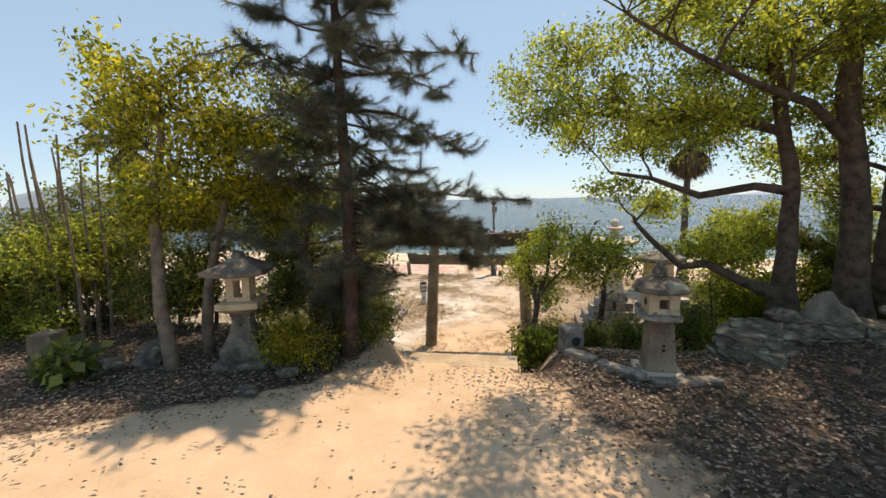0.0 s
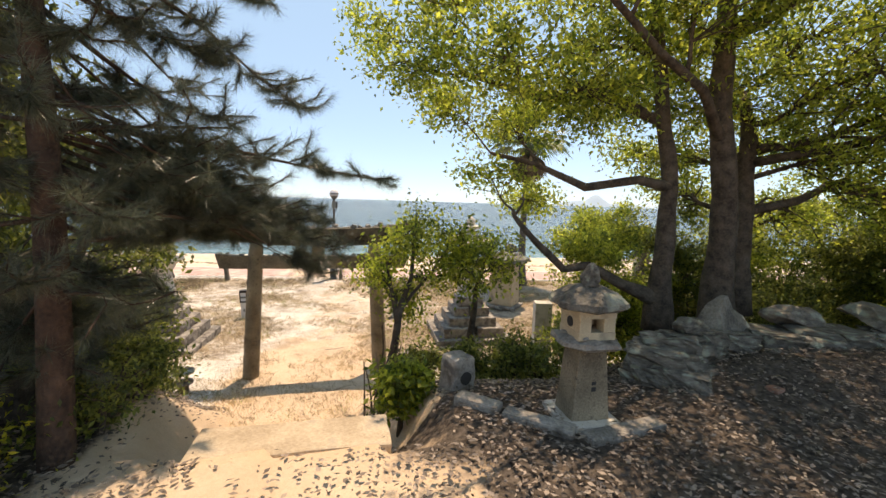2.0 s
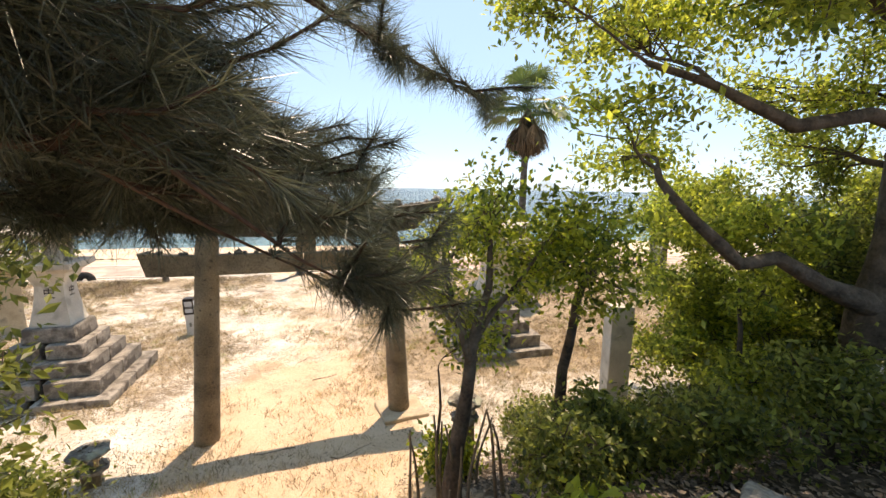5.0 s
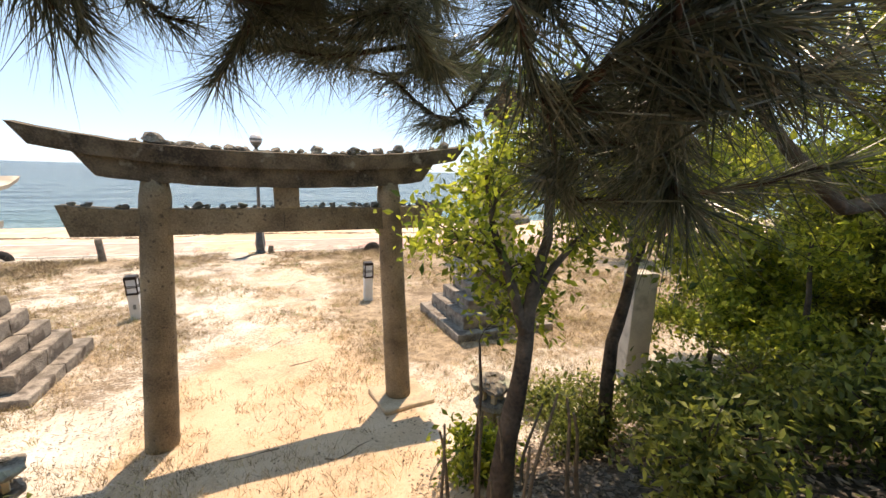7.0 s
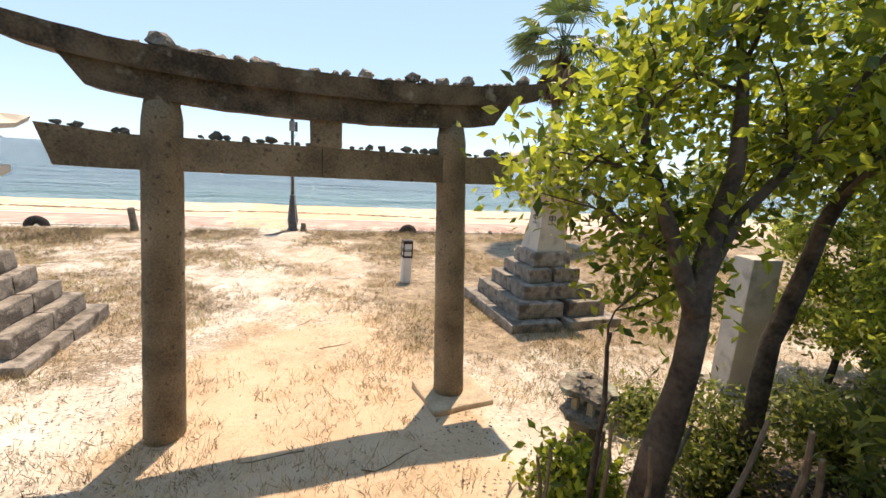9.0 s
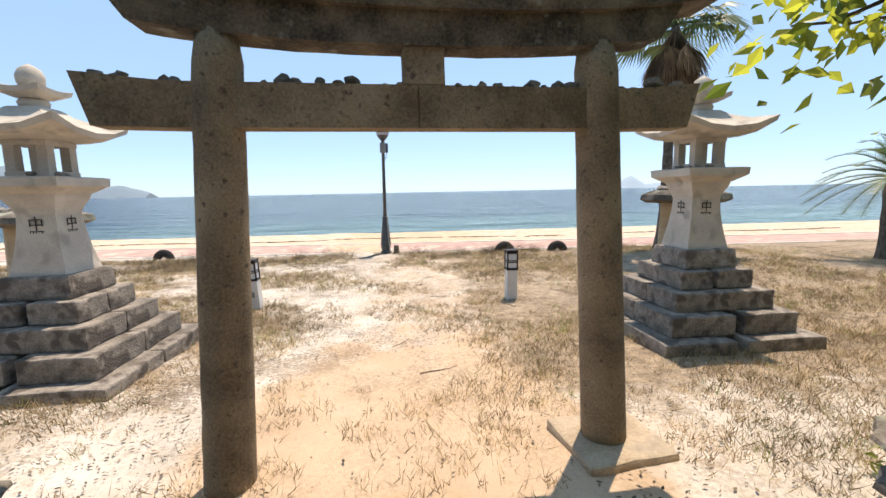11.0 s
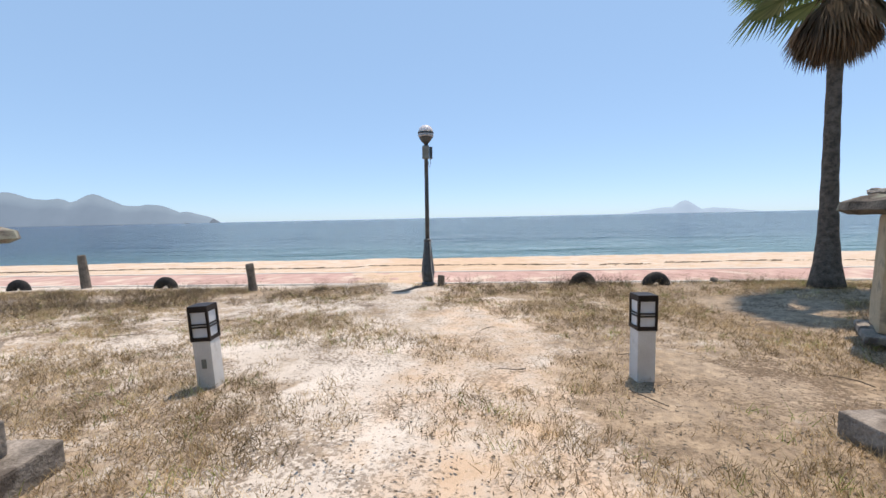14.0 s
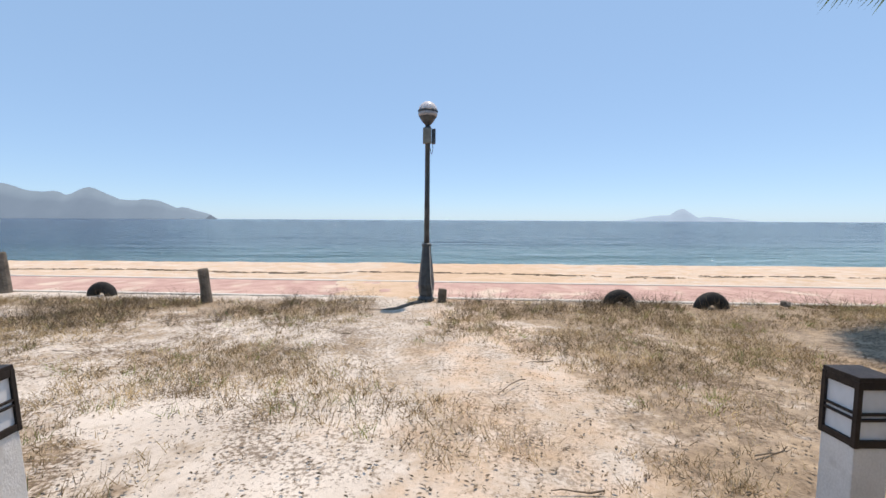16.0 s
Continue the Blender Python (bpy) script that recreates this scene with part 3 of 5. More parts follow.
# ---- stone lanterns ----
def build_great_lantern(x, y, z, faces, label):
    t = thing("stone_lantern", pose(x, y, z, 0, 0, -7.2) @ Matrix.Scale(1.07, 4), label, "stone lantern", "great lanterns by the gate")
    for k, (w, h) in enumerate(((1.46, 0.17), (1.18, 0.18), (0.93, 0.17), (0.70, 0.17))):
        step = new("tier")
        step.parent = t
        step.matrix_basis = pose(0, 0, sum((0.17, 0.18, 0.17, 0.17)[:k]))
        n = 2
        for i in range(n):
            for j in range(n):
                cut = w * (0.5 + 0.06 * ((k + i) % 3 - 1))
                bx = cut if i == 0 else w - cut
                ox = -w / 2 + bx / 2 if i == 0 else w / 2 - bx / 2
                part("stone", block(bx - 0.006, w / 2 - 0.006, h, bevel=0.016, rough=0.010, cuts=3, seed=k * 5 + i * 2 + j), TIER, step, at=pose(ox, (j - 0.5) * w / 2, 0))
    part("plinth", block(0.53, 0.53, 0.18, top=0.94, bevel=0.03, rough=0.006, cuts=3, seed=3), TIER, t, at=pose(0, 0, 0.69))
    rings = [square(0.20 - 0.062 * math.sin(math.pi * 0.5 * min(1, u * 1.25)) + 0.055 * float(smooth(0.75, 1.0, u)), 0.868 + 0.62 * u) for u in [k / 12 for k in range(13)]]
    shaft = part("shaft", loft(rings), PALE, t)
    part("platform", loft([square(0.20, 1.486), square(0.285, 1.54, 0.004), square(0.29, 1.60, 0.006), square(0.26, 1.612)]), PALE, t)
    for i in (-1, 1):
        for j in (-1, 1):
            part("fire_box_post", block(0.075, 0.075, 0.20, bevel=0.006), PALE, t, at=pose(i * 0.112, j * 0.112, 1.65))
    part("fire_box_floor", block(0.31, 0.31, 0.045, bevel=0.006), PALE, t, at=pose(0, 0, 1.608))
    part("fire_box_lintel", block(0.31, 0.31, 0.04, bevel=0.006), PALE, t, at=pose(0, 0, 1.845))
    part("roof", loft([square(0.20, 1.884), square(0.40, 1.905, 0.085), square(0.415, 1.945, 0.095), square(0.27, 2.01, 0.03), square(0.16, 2.075, 0.01), square(0.11, 2.13)]), PALE, t)
    part("neck", lathe([(0.085, 2.125), (0.10, 2.17), (0.075, 2.20)], 14), PALE, t, smooth=True)
    part("collar", loft([square(0.08, 2.198), square(0.16, 2.225, 0.02), square(0.17, 2.26, 0.025), square(0.10, 2.275)]), PALE, t)
    part("finial", lathe([(0.06, 2.27), (0.085, 2.31), (0.09, 2.36), (0.07, 2.41), (0.03, 2.44), (0.005, 2.455)], 14), PALE, t, smooth=True)
    for rz in faces:
        lettering("\u4e2d\n\u91ce\n\u5c4b", 0.115, shaft, pose(0, 0, 0, 0, 0, rz) @ pose(0, -0.146, 1.15, 91, 0, 0))
    rnd = random.Random(int(x * 10))
    for k in range(9):
        a = rnd.uniform(0, 6.28)
        s = rnd.uniform(0.05, 0.10)
        ob = new("small_stone", STONES[k % 7])
        ob.matrix_basis = Matrix.LocRotScale(Vector((x + 0.20 * math.cos(a), y + 0.20 * math.sin(a), z + 1.725 + s * 0.2)), Euler((0, 0, a * 3)), (s, s * 0.8, s * 0.8))
        tagged(ob, "small stone laid on a lantern platform", "stone", "stones on the lanterns")


build_great_lantern(3.87, 10.38, -1.50, (0, -90), "tall pale stone lantern on a dark stepped stone base")
build_great_lantern(-2.06, 10.98, -1.50, (0, 90), "tall pale stone lantern on a mossy stepped stone base")


def rough_slab(half, thick, seed, sides=18, dome=0.0, lift=0.0):
    rnd = random.Random(seed)
    rad = [half * (1 + rnd.uniform(-0.12, 0.10)) * (1 + 0.16 * abs(math.cos(2 * (2 * math.pi * j / sides + 0.78)))) for j in range(sides)]
    def ring(k, z, jit):
        return [(k * rad[j] * math.cos(2 * math.pi * j / sides), k * rad[j] * math.sin(2 * math.pi * j / sides), z + rnd.uniform(-jit, jit)) for j in range(sides)]
    return loft([ring(0.85, 0, 0.004), ring(1.0, thick * 0.3, 0.008), ring(0.97, thick * 0.75, 0.01), ring(0.7, thick + dome * 0.5, 0.012), ring(0.3, thick + dome, 0.01)])


def build_lantern_right():
    t = thing("stone_lantern", pose(2.34, 4.31, -0.02, 0, 0, -6) @ Matrix.Diagonal((0.96, 0.96, 0.94, 1)), "stone lantern with tapered shaft and rough slab roof", "stone lantern", "lanterns by the steps")
    part("base_slab", block(0.40, 0.40, 0.10, bevel=0.02, rough=0.01, cuts=2, seed=7), PALE, t, "pale base slab")
    shaft = part("shaft", block(0.27, 0.25, 0.50, top=0.74, bevel=0.012, rough=0.005, cuts=3, seed=8), GRANITE, t, at=pose(0, 0, 0.098))
    part("platform", rough_slab(0.20, 0.065, 31), TIER, t, at=pose(0, 0, 0.595))
    for i in (-1, 1):
        for j in (-1, 1):
            part("fire_box_post", block(0.085, 0.085, 0.20, bevel=0.008), TANSTONE, t, at=pose(i * 0.085, j * 0.085, 0.658))
    for z, h in ((0.655, 0.055), (0.80, 0.06)):
        part("fire_box_band", block(0.262, 0.262, h, bevel=0.006), TANSTONE, t, at=pose(0, 0, z))
    part("fire_box_panel", block(0.012, 0.10, 0.12, bevel=0.0), TANSTONE, t, at=pose(0.10, 0, 0.695))
    moon = bmesh.new()
    bmesh.ops.create_cone(moon, cap_ends=True, segments=20, radius1=0.036, radius2=0.036, depth=0.006)
    part("moon_panel", block(0.10, 0.012, 0.12, bevel=0.0), TANSTONE, t, at=pose(0, 0.10, 0.695))
    front = part("moon_panel", block(0.012, 0.10, 0.12, bevel=0.0), TANSTONE, t, at=pose(-0.118, 0, 0.695))
    # A flat dark disc paints the shade of the opening.
    part("moon_opening", moon, HOLLOW, front, "crescent opening, its shade a dark disc", at=pose(-0.008, 0, 0.06, 0, 90, 0))
    part("roof", rough_slab(0.225, 0.07, 33, 20, 0.07), ROCK, t, at=pose(0, 0, 0.858))
    part("finial", rock_mesh("finial", ROCK, 77, 3, 0.4, 0.9), ROCK, t, at=Matrix.LocRotScale((0.0, 0, 1.06), Euler((0, 0, 1)), (0.17, 0.15, 0.20)))
    for k, zz in enumerate((0.30, 0.345)):
        # Thin dark blocks in place of the shade in the carving.
        part("carved_mark", block(0.03, 0.004, 0.03 - 0.008 * k, bevel=0), HOLLOW, shaft, "weathered carved mark, its shade painted dark", at=pose(0.01, -0.114, zz - 0.098, 4, 0, 0))
    rnd = random.Random(8)
    for k in range(7):
        a, s = rnd.uniform(0, 6.28), rnd.uniform(0.04, 0.07)
        ob = new("small_stone", STONES[k % 7])
        ob.matrix_basis = Matrix.LocRotScale(Vector((2.34 + 0.15 * math.cos(a), 4.31 + 0.15 * math.sin(a), 0.612)), Euler((0, 0, a * 3)), (s, s * 0.8, s * 0.7))
        tagged(ob, "small stone laid on a lantern platform", "stone", "stones on the lanterns")


build_lantern_right()


def build_lantern_left():
    t = thing("stone_lantern", pose(-1.67, 4.48, -0.03, 0, 0, 14) @ Matrix.Diagonal((0.66, 0.66, 0.94, 1)), "dark weathered stone lantern with flared shaft and hipped roof", "stone lantern", "lanterns by the steps")
    part("lower_base", block(0.78, 0.78, 0.10, bevel=0.03, rough=0.015, cuts=3, seed=9), ROCK, t)
    part("base", block(0.58, 0.58, 0.17, bevel=0.03, rough=0.010, cuts=3, seed=10), ROCK, t, at=pose(0, 0, 0.098))
    shaft = part("shaft", loft([square(0.26 - 0.13 * math.sin(math.pi * 0.5 * min(1.0, u * 1.3)) + 0.03 * float(smooth(0.75, 1, u)), 0.266 + 0.36 * u) for u in [k / 10 for k in range(11)]]), ROCK, t)
    # The niche is a dark block, its shade put in by colour.
    part("carved_niche", block(0.05, 0.006, 0.10, bevel=0.0), HOLLOW, shaft, "carved niche with its shade painted dark", at=pose(0, -0.145, 0.40, -6, 0, 0))
    part("platform", loft([square(0.17, 0.624), square(0.29, 0.67, 0.006), square(0.30, 0.73, 0.01), square(0.24, 0.742)]), TANSTONE, t)
    for i in (-1, 1):
        for j in (-1, 1):
            part("fire_box_post", block(0.11, 0.11, 0.20, bevel=0.008), TANSTONE, t, at=pose(i * 0.115, j * 0.115, 0.77))
    part("fire_box_floor", block(0.34, 0.34, 0.05, bevel=0.008), TANSTONE, t, at=pose(0, 0, 0.738))
    part("fire_box_lintel", block(0.34, 0.34, 0.04, bevel=0.008), TANSTONE, t, at=pose(0, 0, 0.968))
    part("roof", loft([square(0.24, 1.004), square(0.42, 1.02, 0.03), square(0.43, 1.06, 0.035), square(0.25, 1.13, 0.012), square(0.11, 1.20)]), ROCK, t)
    part("finial", lathe([(0.09, 1.19), (0.11, 1.225), (0.07, 1.26), (0.02, 1.275)], 12), ROCK, t, smooth=True)


build_lantern_left()


def build_small_lantern(x, y, z, rz, seed, h):
    t = thing("small_stone_lantern", pose(x, y, z, 0, 0, rz) @ Matrix.Diagonal((0.7, 0.7, 1, 1)), "small rough stone lantern with pebbles on its roof slab", "stone lantern", "small lanterns by the path")
    part("stem", block(0.20, 0.19, h * 0.6, top=0.9, bevel=0.02, rough=0.008, cuts=3, seed=seed), GRANITE, t)
    part("platform", rough_slab(0.17, 0.05, seed + 1), TIER, t, at=pose(0, 0, h * 0.595))
    for i in (-1, 1):
        for j in (-1, 1):
            part("fire_box_post", block(0.05, 0.05, 0.11, bevel=0.006), TANSTONE, t, at=pose(i * 0.065, j * 0.065, h * 0.595 + 0.046))
    part("roof", rough_slab(0.20, 0.05, seed + 2), ROCK, t, at=pose(0, 0, h * 0.595 + 0.154))
    rnd = random.Random(seed)
    for k in range(6):
        a, s = rnd.uniform(0, 6.28), rnd.uniform(0.04, 0.07)
        ob = new("small_stone", STONES[k % 7])
        ob.matrix_basis = Matrix.LocRotScale(Vector((x + 0.07 * math.cos(a), y + 0.07 * math.sin(a), z + h * 0.595 + 0.204 + s * 0.2)), Euler((0, 0, a * 3)), (s, s * 0.8, s * 0.7))
        tagged(ob, "small stone laid on a lantern roof", "stone", "stones on the lanterns")


build_small_lantern(1.95, 7.50, -1.20, 20, 51, 0.55)
build_small_lantern(-1.08, 8.50, -1.48, 10, 61, 0.42)


def build_shrine_lantern(x, y, z, turn, seed):
    """A thick stone body under a wide slab heaped with stones."""
    t = thing("wide_stone_lantern", pose(x, y, z, 0, 0, turn) @ Matrix.Scale(0.93, 4), "squat tan stone lantern under a slab heaped with stones", "stone lantern", "squat lanterns on the sand")
    part("foot", block(0.95, 0.9, 0.10, bevel=0.03, rough=0.015, cuts=3, seed=12), TIER, t)
    body = part("body", block(0.74, 0.66, 1.28, top=0.90, bevel=0.05, rough=0.012, cuts=4, seed=13), TANSTONE, t, at=pose(0, 0, 0.098))
    roof = rough_slab(0.66, 0.19, 70 + seed, 24, 0.05)
    part("roof_slab", roof, ROCK, t, at=pose(0, 0, 1.372))
    for k, sign in enumerate("\u539f\u6c0f\u5efa"):
        lettering(sign, 0.125, body, pose(-0.02, -0.331, 0.93 - 0.185 * k, 87.4, 0, 0))
    rnd = random.Random(seed)
    for k in range(34):
        a, r = rnd.uniform(0, 6.28), 0.44 * math.sqrt(rnd.random())
        s = rnd.uniform(0.08, 0.20)
        ob = new("small_stone", STONES[k % 7])
        ob.matrix_basis = Matrix.LocRotScale(Vector((x + r * math.cos(a), y + r * math.sin(a), z + 1.455 + 0.05 * (1 - r / 0.6) + s * 0.2)), Euler((0, 0, a * 3)), (s, s * 0.8, s * 0.7))
        tagged(ob, "loose stone heaped on a lantern roof", "stone", "stones on the lanterns")
    ob = new("boulder", ROCKS[2])
    ob.matrix_basis = Matrix.LocRotScale(Vector((x + 0.12, y, z + 1.63)), Euler((0, 0, 1)), (0.40, 0.38, 0.44))
    tagged(ob, "rounded boulder on top of a stone lantern", "boulder")


build_shrine_lantern(5.82, 12.62, -1.48, YAW - 42, 3)
build_shrine_lantern(-4.08, 14.1, -1.60, YAW + 40, 4)


# ---- lamps, posts and tyres on the sand ----
def build_bollard(x, y, z, rz, lean, plate):
    t = thing("bollard_light", pose(x, y, z, lean[0], lean[1], rz) @ Matrix.Diagonal((0.72, 0.72, 1.02, 1)), "white concrete bollard light with a dark framed lantern head", "bollard light", "bollard lights")
    body = part("body", block(0.20, 0.20, 0.46, bevel=0.006, rough=0.002, cuts=2), CONCRETE, t)
    head = part("lantern_head", block(0.188, 0.188, 0.255, bevel=0.0), PANE, t, "milky white panes", at=pose(0, 0, 0.459))
    def bar(cx, cy, cz, sx, sy, sz):
        part("frame_bar", block(sx, sy, sz, bevel=0.002), BLACK, head, at=pose(cx, cy, cz))
    for i in (-1, 1):
        for j in (-1, 1):
            bar(i * 0.098, j * 0.098, 0.0, 0.026, 0.026, 0.262)
    for i in (-1, 1):
        for cz, h in ((0.002, 0.03), (0.232, 0.03), (0.107, 0.010), (0.130, 0.010)):
            bar(i * 0.100, 0, cz, 0.018, 0.17, h)
            bar(0, i * 0.100, cz, 0.17, 0.018, h)
    part("cap", block(0.218, 0.218, 0.02, bevel=0.004), BLACK, t, at=pose(0, 0, 0.720))
    if plate:
        part("switch_plate", block(0.055, 0.008, 0.075, bevel=0.003), BOXGREY, body, "grey switch plate", at=pose(0.005, -0.1035, 0.24))


build_bollard(-0.87, 12.76, -1.56, -7, (1.5, -2.5), True)
build_bollard(2.64, 12.30, -1.55, -7, (0, 0.5), False)


def build_lamp():
    t = thing("street_lamp", pose(1.39, 17.84, -1.60, 0, 0.4, YAW) @ Matrix.Diagonal((0.92, 0.92, 0.98, 1)), "dark steel lamp post with a white globe on top", "lamp post")
    part("foot", lathe([(0.15, 0.0), (0.15, 0.10), (0.115, 0.14), (0.13, 0.16), (0.135, 0.24), (0.15, 0.34), (0.13, 0.42)], 8), STEEL, t)
    part("tapered_base", lathe([(0.148, 0.33), (0.12, 0.6), (0.075, 0.98), (0.09, 1.0), (0.09, 1.03), (0.055, 1.05)], 8), STEEL, t)
    part("pole", lathe([(0.05, 1.04), (0.045, 2.0), (0.042, 2.95), (0.06, 2.96), (0.06, 3.0)], 14), STEEL, t, smooth=True)
    part("lamp_cup", lathe([(0.03, 2.99), (0.05, 3.03), (0.10, 3.08), (0.155, 3.16), (0.158, 3.165)], 20), STEEL, t, smooth=True)
    part("globe_band", lathe([(0.155, 3.162), (0.172, 3.19), (0.172, 3.23), (0.165, 3.235)], 24), CLEAR, t, smooth=True)
    part("band_ring", lathe([(0.174, 3.232), (0.178, 3.24), (0.178, 3.262), (0.170, 3.268)], 24), STEEL, t, smooth=True)
    part("globe", lathe([(0.168 * math.cos(a), 3.262 + 0.155 * math.sin(a)) for a in [k * math.pi / 20 for k in range(11)][:-1]] + [(0.004, 3.417)], 24), GLOBE, t, "milky white globe", smooth=True)
    box = part("cabinet", block(0.15, 0.13, 0.25, bevel=0.008), BOXGREY, t, "grey electrical cabinet", at=pose(-0.01, -0.02, 2.72))
    part("cabinet", block(0.07, 0.12, 0.24, bevel=0.008), STEEL, t, "dark cabinet", at=pose(0.105, -0.01, 2.72))
    wire = Soup()
    wire.tube([(0.09, 0, 2.73), (0.095, 0.0, 2.62), (0.07, -0.02, 2.55), (0.05, -0.03, 2.62), (0.03, -0.05, 2.72)], [0.006] * 5, 5)
    part("cable", wire, BLACK, t)
    cable = Soup()
    cable.tube([(0.05, -0.08, 1.0), (0.08, -0.13, 0.4), (0.12, -0.17, 0.15), (0.2, -0.14, 0.07), (0.26, -0.05, 0.12)], [0.008] * 5, 5)
    part("cable", cable, KERB, t, "loose pale cable")
    stub = block(0.13, 0.11, 0.27, top=0.9, bevel=0.015, rough=0.01, cuts=2)
    tagged(part("stub_post", stub, WOODPOST, None, at=pose(1.64, 17.72, -1.60, 0, 4, 10)), "short grey stub post beside the lamp", "post")
    root = Soup()
    pts = [(1.55, 17.55, -1.555), (1.35, 17.35, -1.545), (1.15, 17.12, -1.555), (0.95, 17.05, -1.56), (0.72, 17.08, -1.57)]
    root.tube([(a - 0.27, b + 0.1, c) for a, b, c in pts], [0.05, 0.045, 0.04, 0.035, 0.02], 7)
    tagged(part("driftwood", root, WOODPOST, None, smooth=True), "dark branch lying at the foot of the lamp", "driftwood")


build_lamp()


def build_posts():
    for px, py, h, r, lean in ((-5.86, 19.6, 0.78, 0.085, -4), (-1.89, 18.15, 0.60, 0.08, -5)):
        x, y = shore(px, py)
        bm = lathe([(r * 1.06, 0), (r, h * 0.5), (r * 0.97, h - 0.03), (r * 0.8, h)], 12)
        for v in bm.verts:
            v.co += Vector((1, 1, 0)) * 0.012 * noise.noise(v.co * 8)
        tagged(part("wooden_post", bm, WOODPOST, None, at=pose(x, y, land1(x, y) - 0.03, 0, lean, 0)), "grey weathered wooden post standing in the sand", "post", "posts on the beach")
    prof = []
    for k in range(13):
        a = 2 * math.pi * k / 13
        prof.append((0.165 + 0.10 * math.cos(a), 0.085 * math.sin(a)))
    n = 26
    bm = bmesh.new()
    rows = [[bm.verts.new((r * math.cos(math.pi * j / n), w + 0.006 * (j % 2) * (r > 0.24), r * math.sin(math.pi * j / n))) for r, w in prof] for j in range(n + 1)]
    for a, b in zip(rows, rows[1:]):
        for j in range(13):
            bm.faces.new((a[j], a[(j + 1) % 13], b[(j + 1) % 13], b[j]))
    tyre = mesh_of(bm, "tyre", RUBBER, True)
    for px, py, s in ((4.74, 17.0, 1.0), (6.08, 16.6, 1.05), (-3.96, 19.05, 1.0), (-7.2, 19.6, 1.0)):
        x, y = shore(px, py)
        ob = new("half_buried_tyre", tyre)
        ob.matrix_basis = Matrix.LocRotScale(Vector((x, y, land1(x, y) - 0.015)), Euler((0, 0, radians(YAW - 4))), (s, s, s))
        tagged(ob, "black rubber tyre half buried in the sand", "tyre", "tyres along the promenade")


build_posts()


def build_monument():
    x, y = 4.25, 7.98
    z = land1(x, y) - 0.1
    t = thing("stone_pillar", pose(x, y, z, 0, 0, -20), "upright pale stone pillar with smooth sides", "stone pillar")
    part("shaft", block(0.27, 0.22, 1.33, bevel=0.012, rough=0.004, cuts=3, seed=5), PALE, t)
    part("foot", block(0.42, 0.38, 0.14, bevel=0.02, rough=0.01, cuts=2, seed=6), TIER, t)


build_monument()


# ---- steps, kerbs, rocks ----
def build_steps():
    for k in range(8):
        s0 = 4.38 + 0.2625 * k
        z = 0.03 - 0.170 * k
        w = 1.10 - 0.03 * (k % 3)
        bm = block(w, 0.34, 0.19, bevel=0.018, rough=0.010, cuts=4, seed=k + 40)
        c = Vector((0.55 + 0.165 * 0.02 * k, 0, 0))
        y = s0 + 0.15 - 0.165 * (c.x - 0.6)
        tagged(part("stone_step", bm, STEP, None, at=pose(c.x, y, z - 0.185, 0, 0, YAW)), "worn sandy stone step down the bank", "step", "stone steps")
    for ax, ay, bx, by, h in ((1.42, 4.52, 1.62, 4.27, 0.13), (1.64, 4.24, 1.93, 3.90, 0.12), (1.97, 3.84, 2.55, 3.86, 0.10)):
        (x0, y0), (x1, y1) = site(ax, ay), site(bx, by)
        L = math.hypot(x1 - x0, y1 - y0)
        bm = block(L, 0.12, h, bevel=0.02, rough=0.012, cuts=2, seed=int(x0 * 10))
        tagged(part("kerb_stone", bm, TIER, None, at=pose((x0 + x1) / 2, (y0 + y1) / 2, -0.02, 0, 0, math.degrees(math.atan2(y1 - y0, x1 - x0)))), "grey edging stone among fallen leaves", "kerb stone", "edging stones")
    t = thing("stone_stub", pose(1.70, 5.00, -0.16, 2, 3, 20), "short broken stone post with a round hollow of painted shade", "stone post")
    stub = part("post", block(0.22, 0.20, 0.42, top=0.9, bevel=0.03, rough=0.02, cuts=4, seed=15), TIER, t)
    ring = bmesh.new()
    bmesh.ops.create_cone(ring, cap_ends=True, segments=18, radius1=0.05, radius2=0.05, depth=0.01)
    # No real hole: a dark disc gives the shade within it.
    part("hollow", ring, HOLLOW, stub, "round hollow of painted shade", at=pose(0.0, -0.102, 0.27, 90, 0, 0))
    tagged(part("stone_post", block(0.24, 0.22, 0.46, top=0.95, bevel=0.02, rough=0.012, cuts=3, seed=16), GRANITE, None, at=pose(-3.5, 4.15, -0.04, 0, 1, 8)), "short grey stone post at the leafy edge", "stone post")
    t = thing("marker", pose(3.80, 4.10, 0.0, 0, 0, 10), "small white marker with a reddish cap in fallen leaves", "marker")
    part("post", block(0.07, 0.05, 0.15, bevel=0.008), WHITEPLATE, t)
    part("cap", block(0.10, 0.09, 0.03, bevel=0.008), material("rusty_cap", (0.22, 0.10, 0.07), (0.32, 0.17, 0.12), 9), t, "rusty cap", at=pose(0, 0, 0.148))


build_steps()


def set_rock(px, py, z, sx, sy, sz, rz, k, label, name="rock", group=""):
    x, y = site(px, py) if py < 8 else (px + 0.1, py)
    ob = new(name, ROCKS[k % 7])
    ob.matrix_basis = Matrix.LocRotScale(Vector((x, y, z)), Euler((radians(8 * math.sin(k * 3.1)), radians(8 * math.cos(k * 2.3)), radians(rz))), (sx, sy, sz))
    return tagged(ob, label, "rock", group)


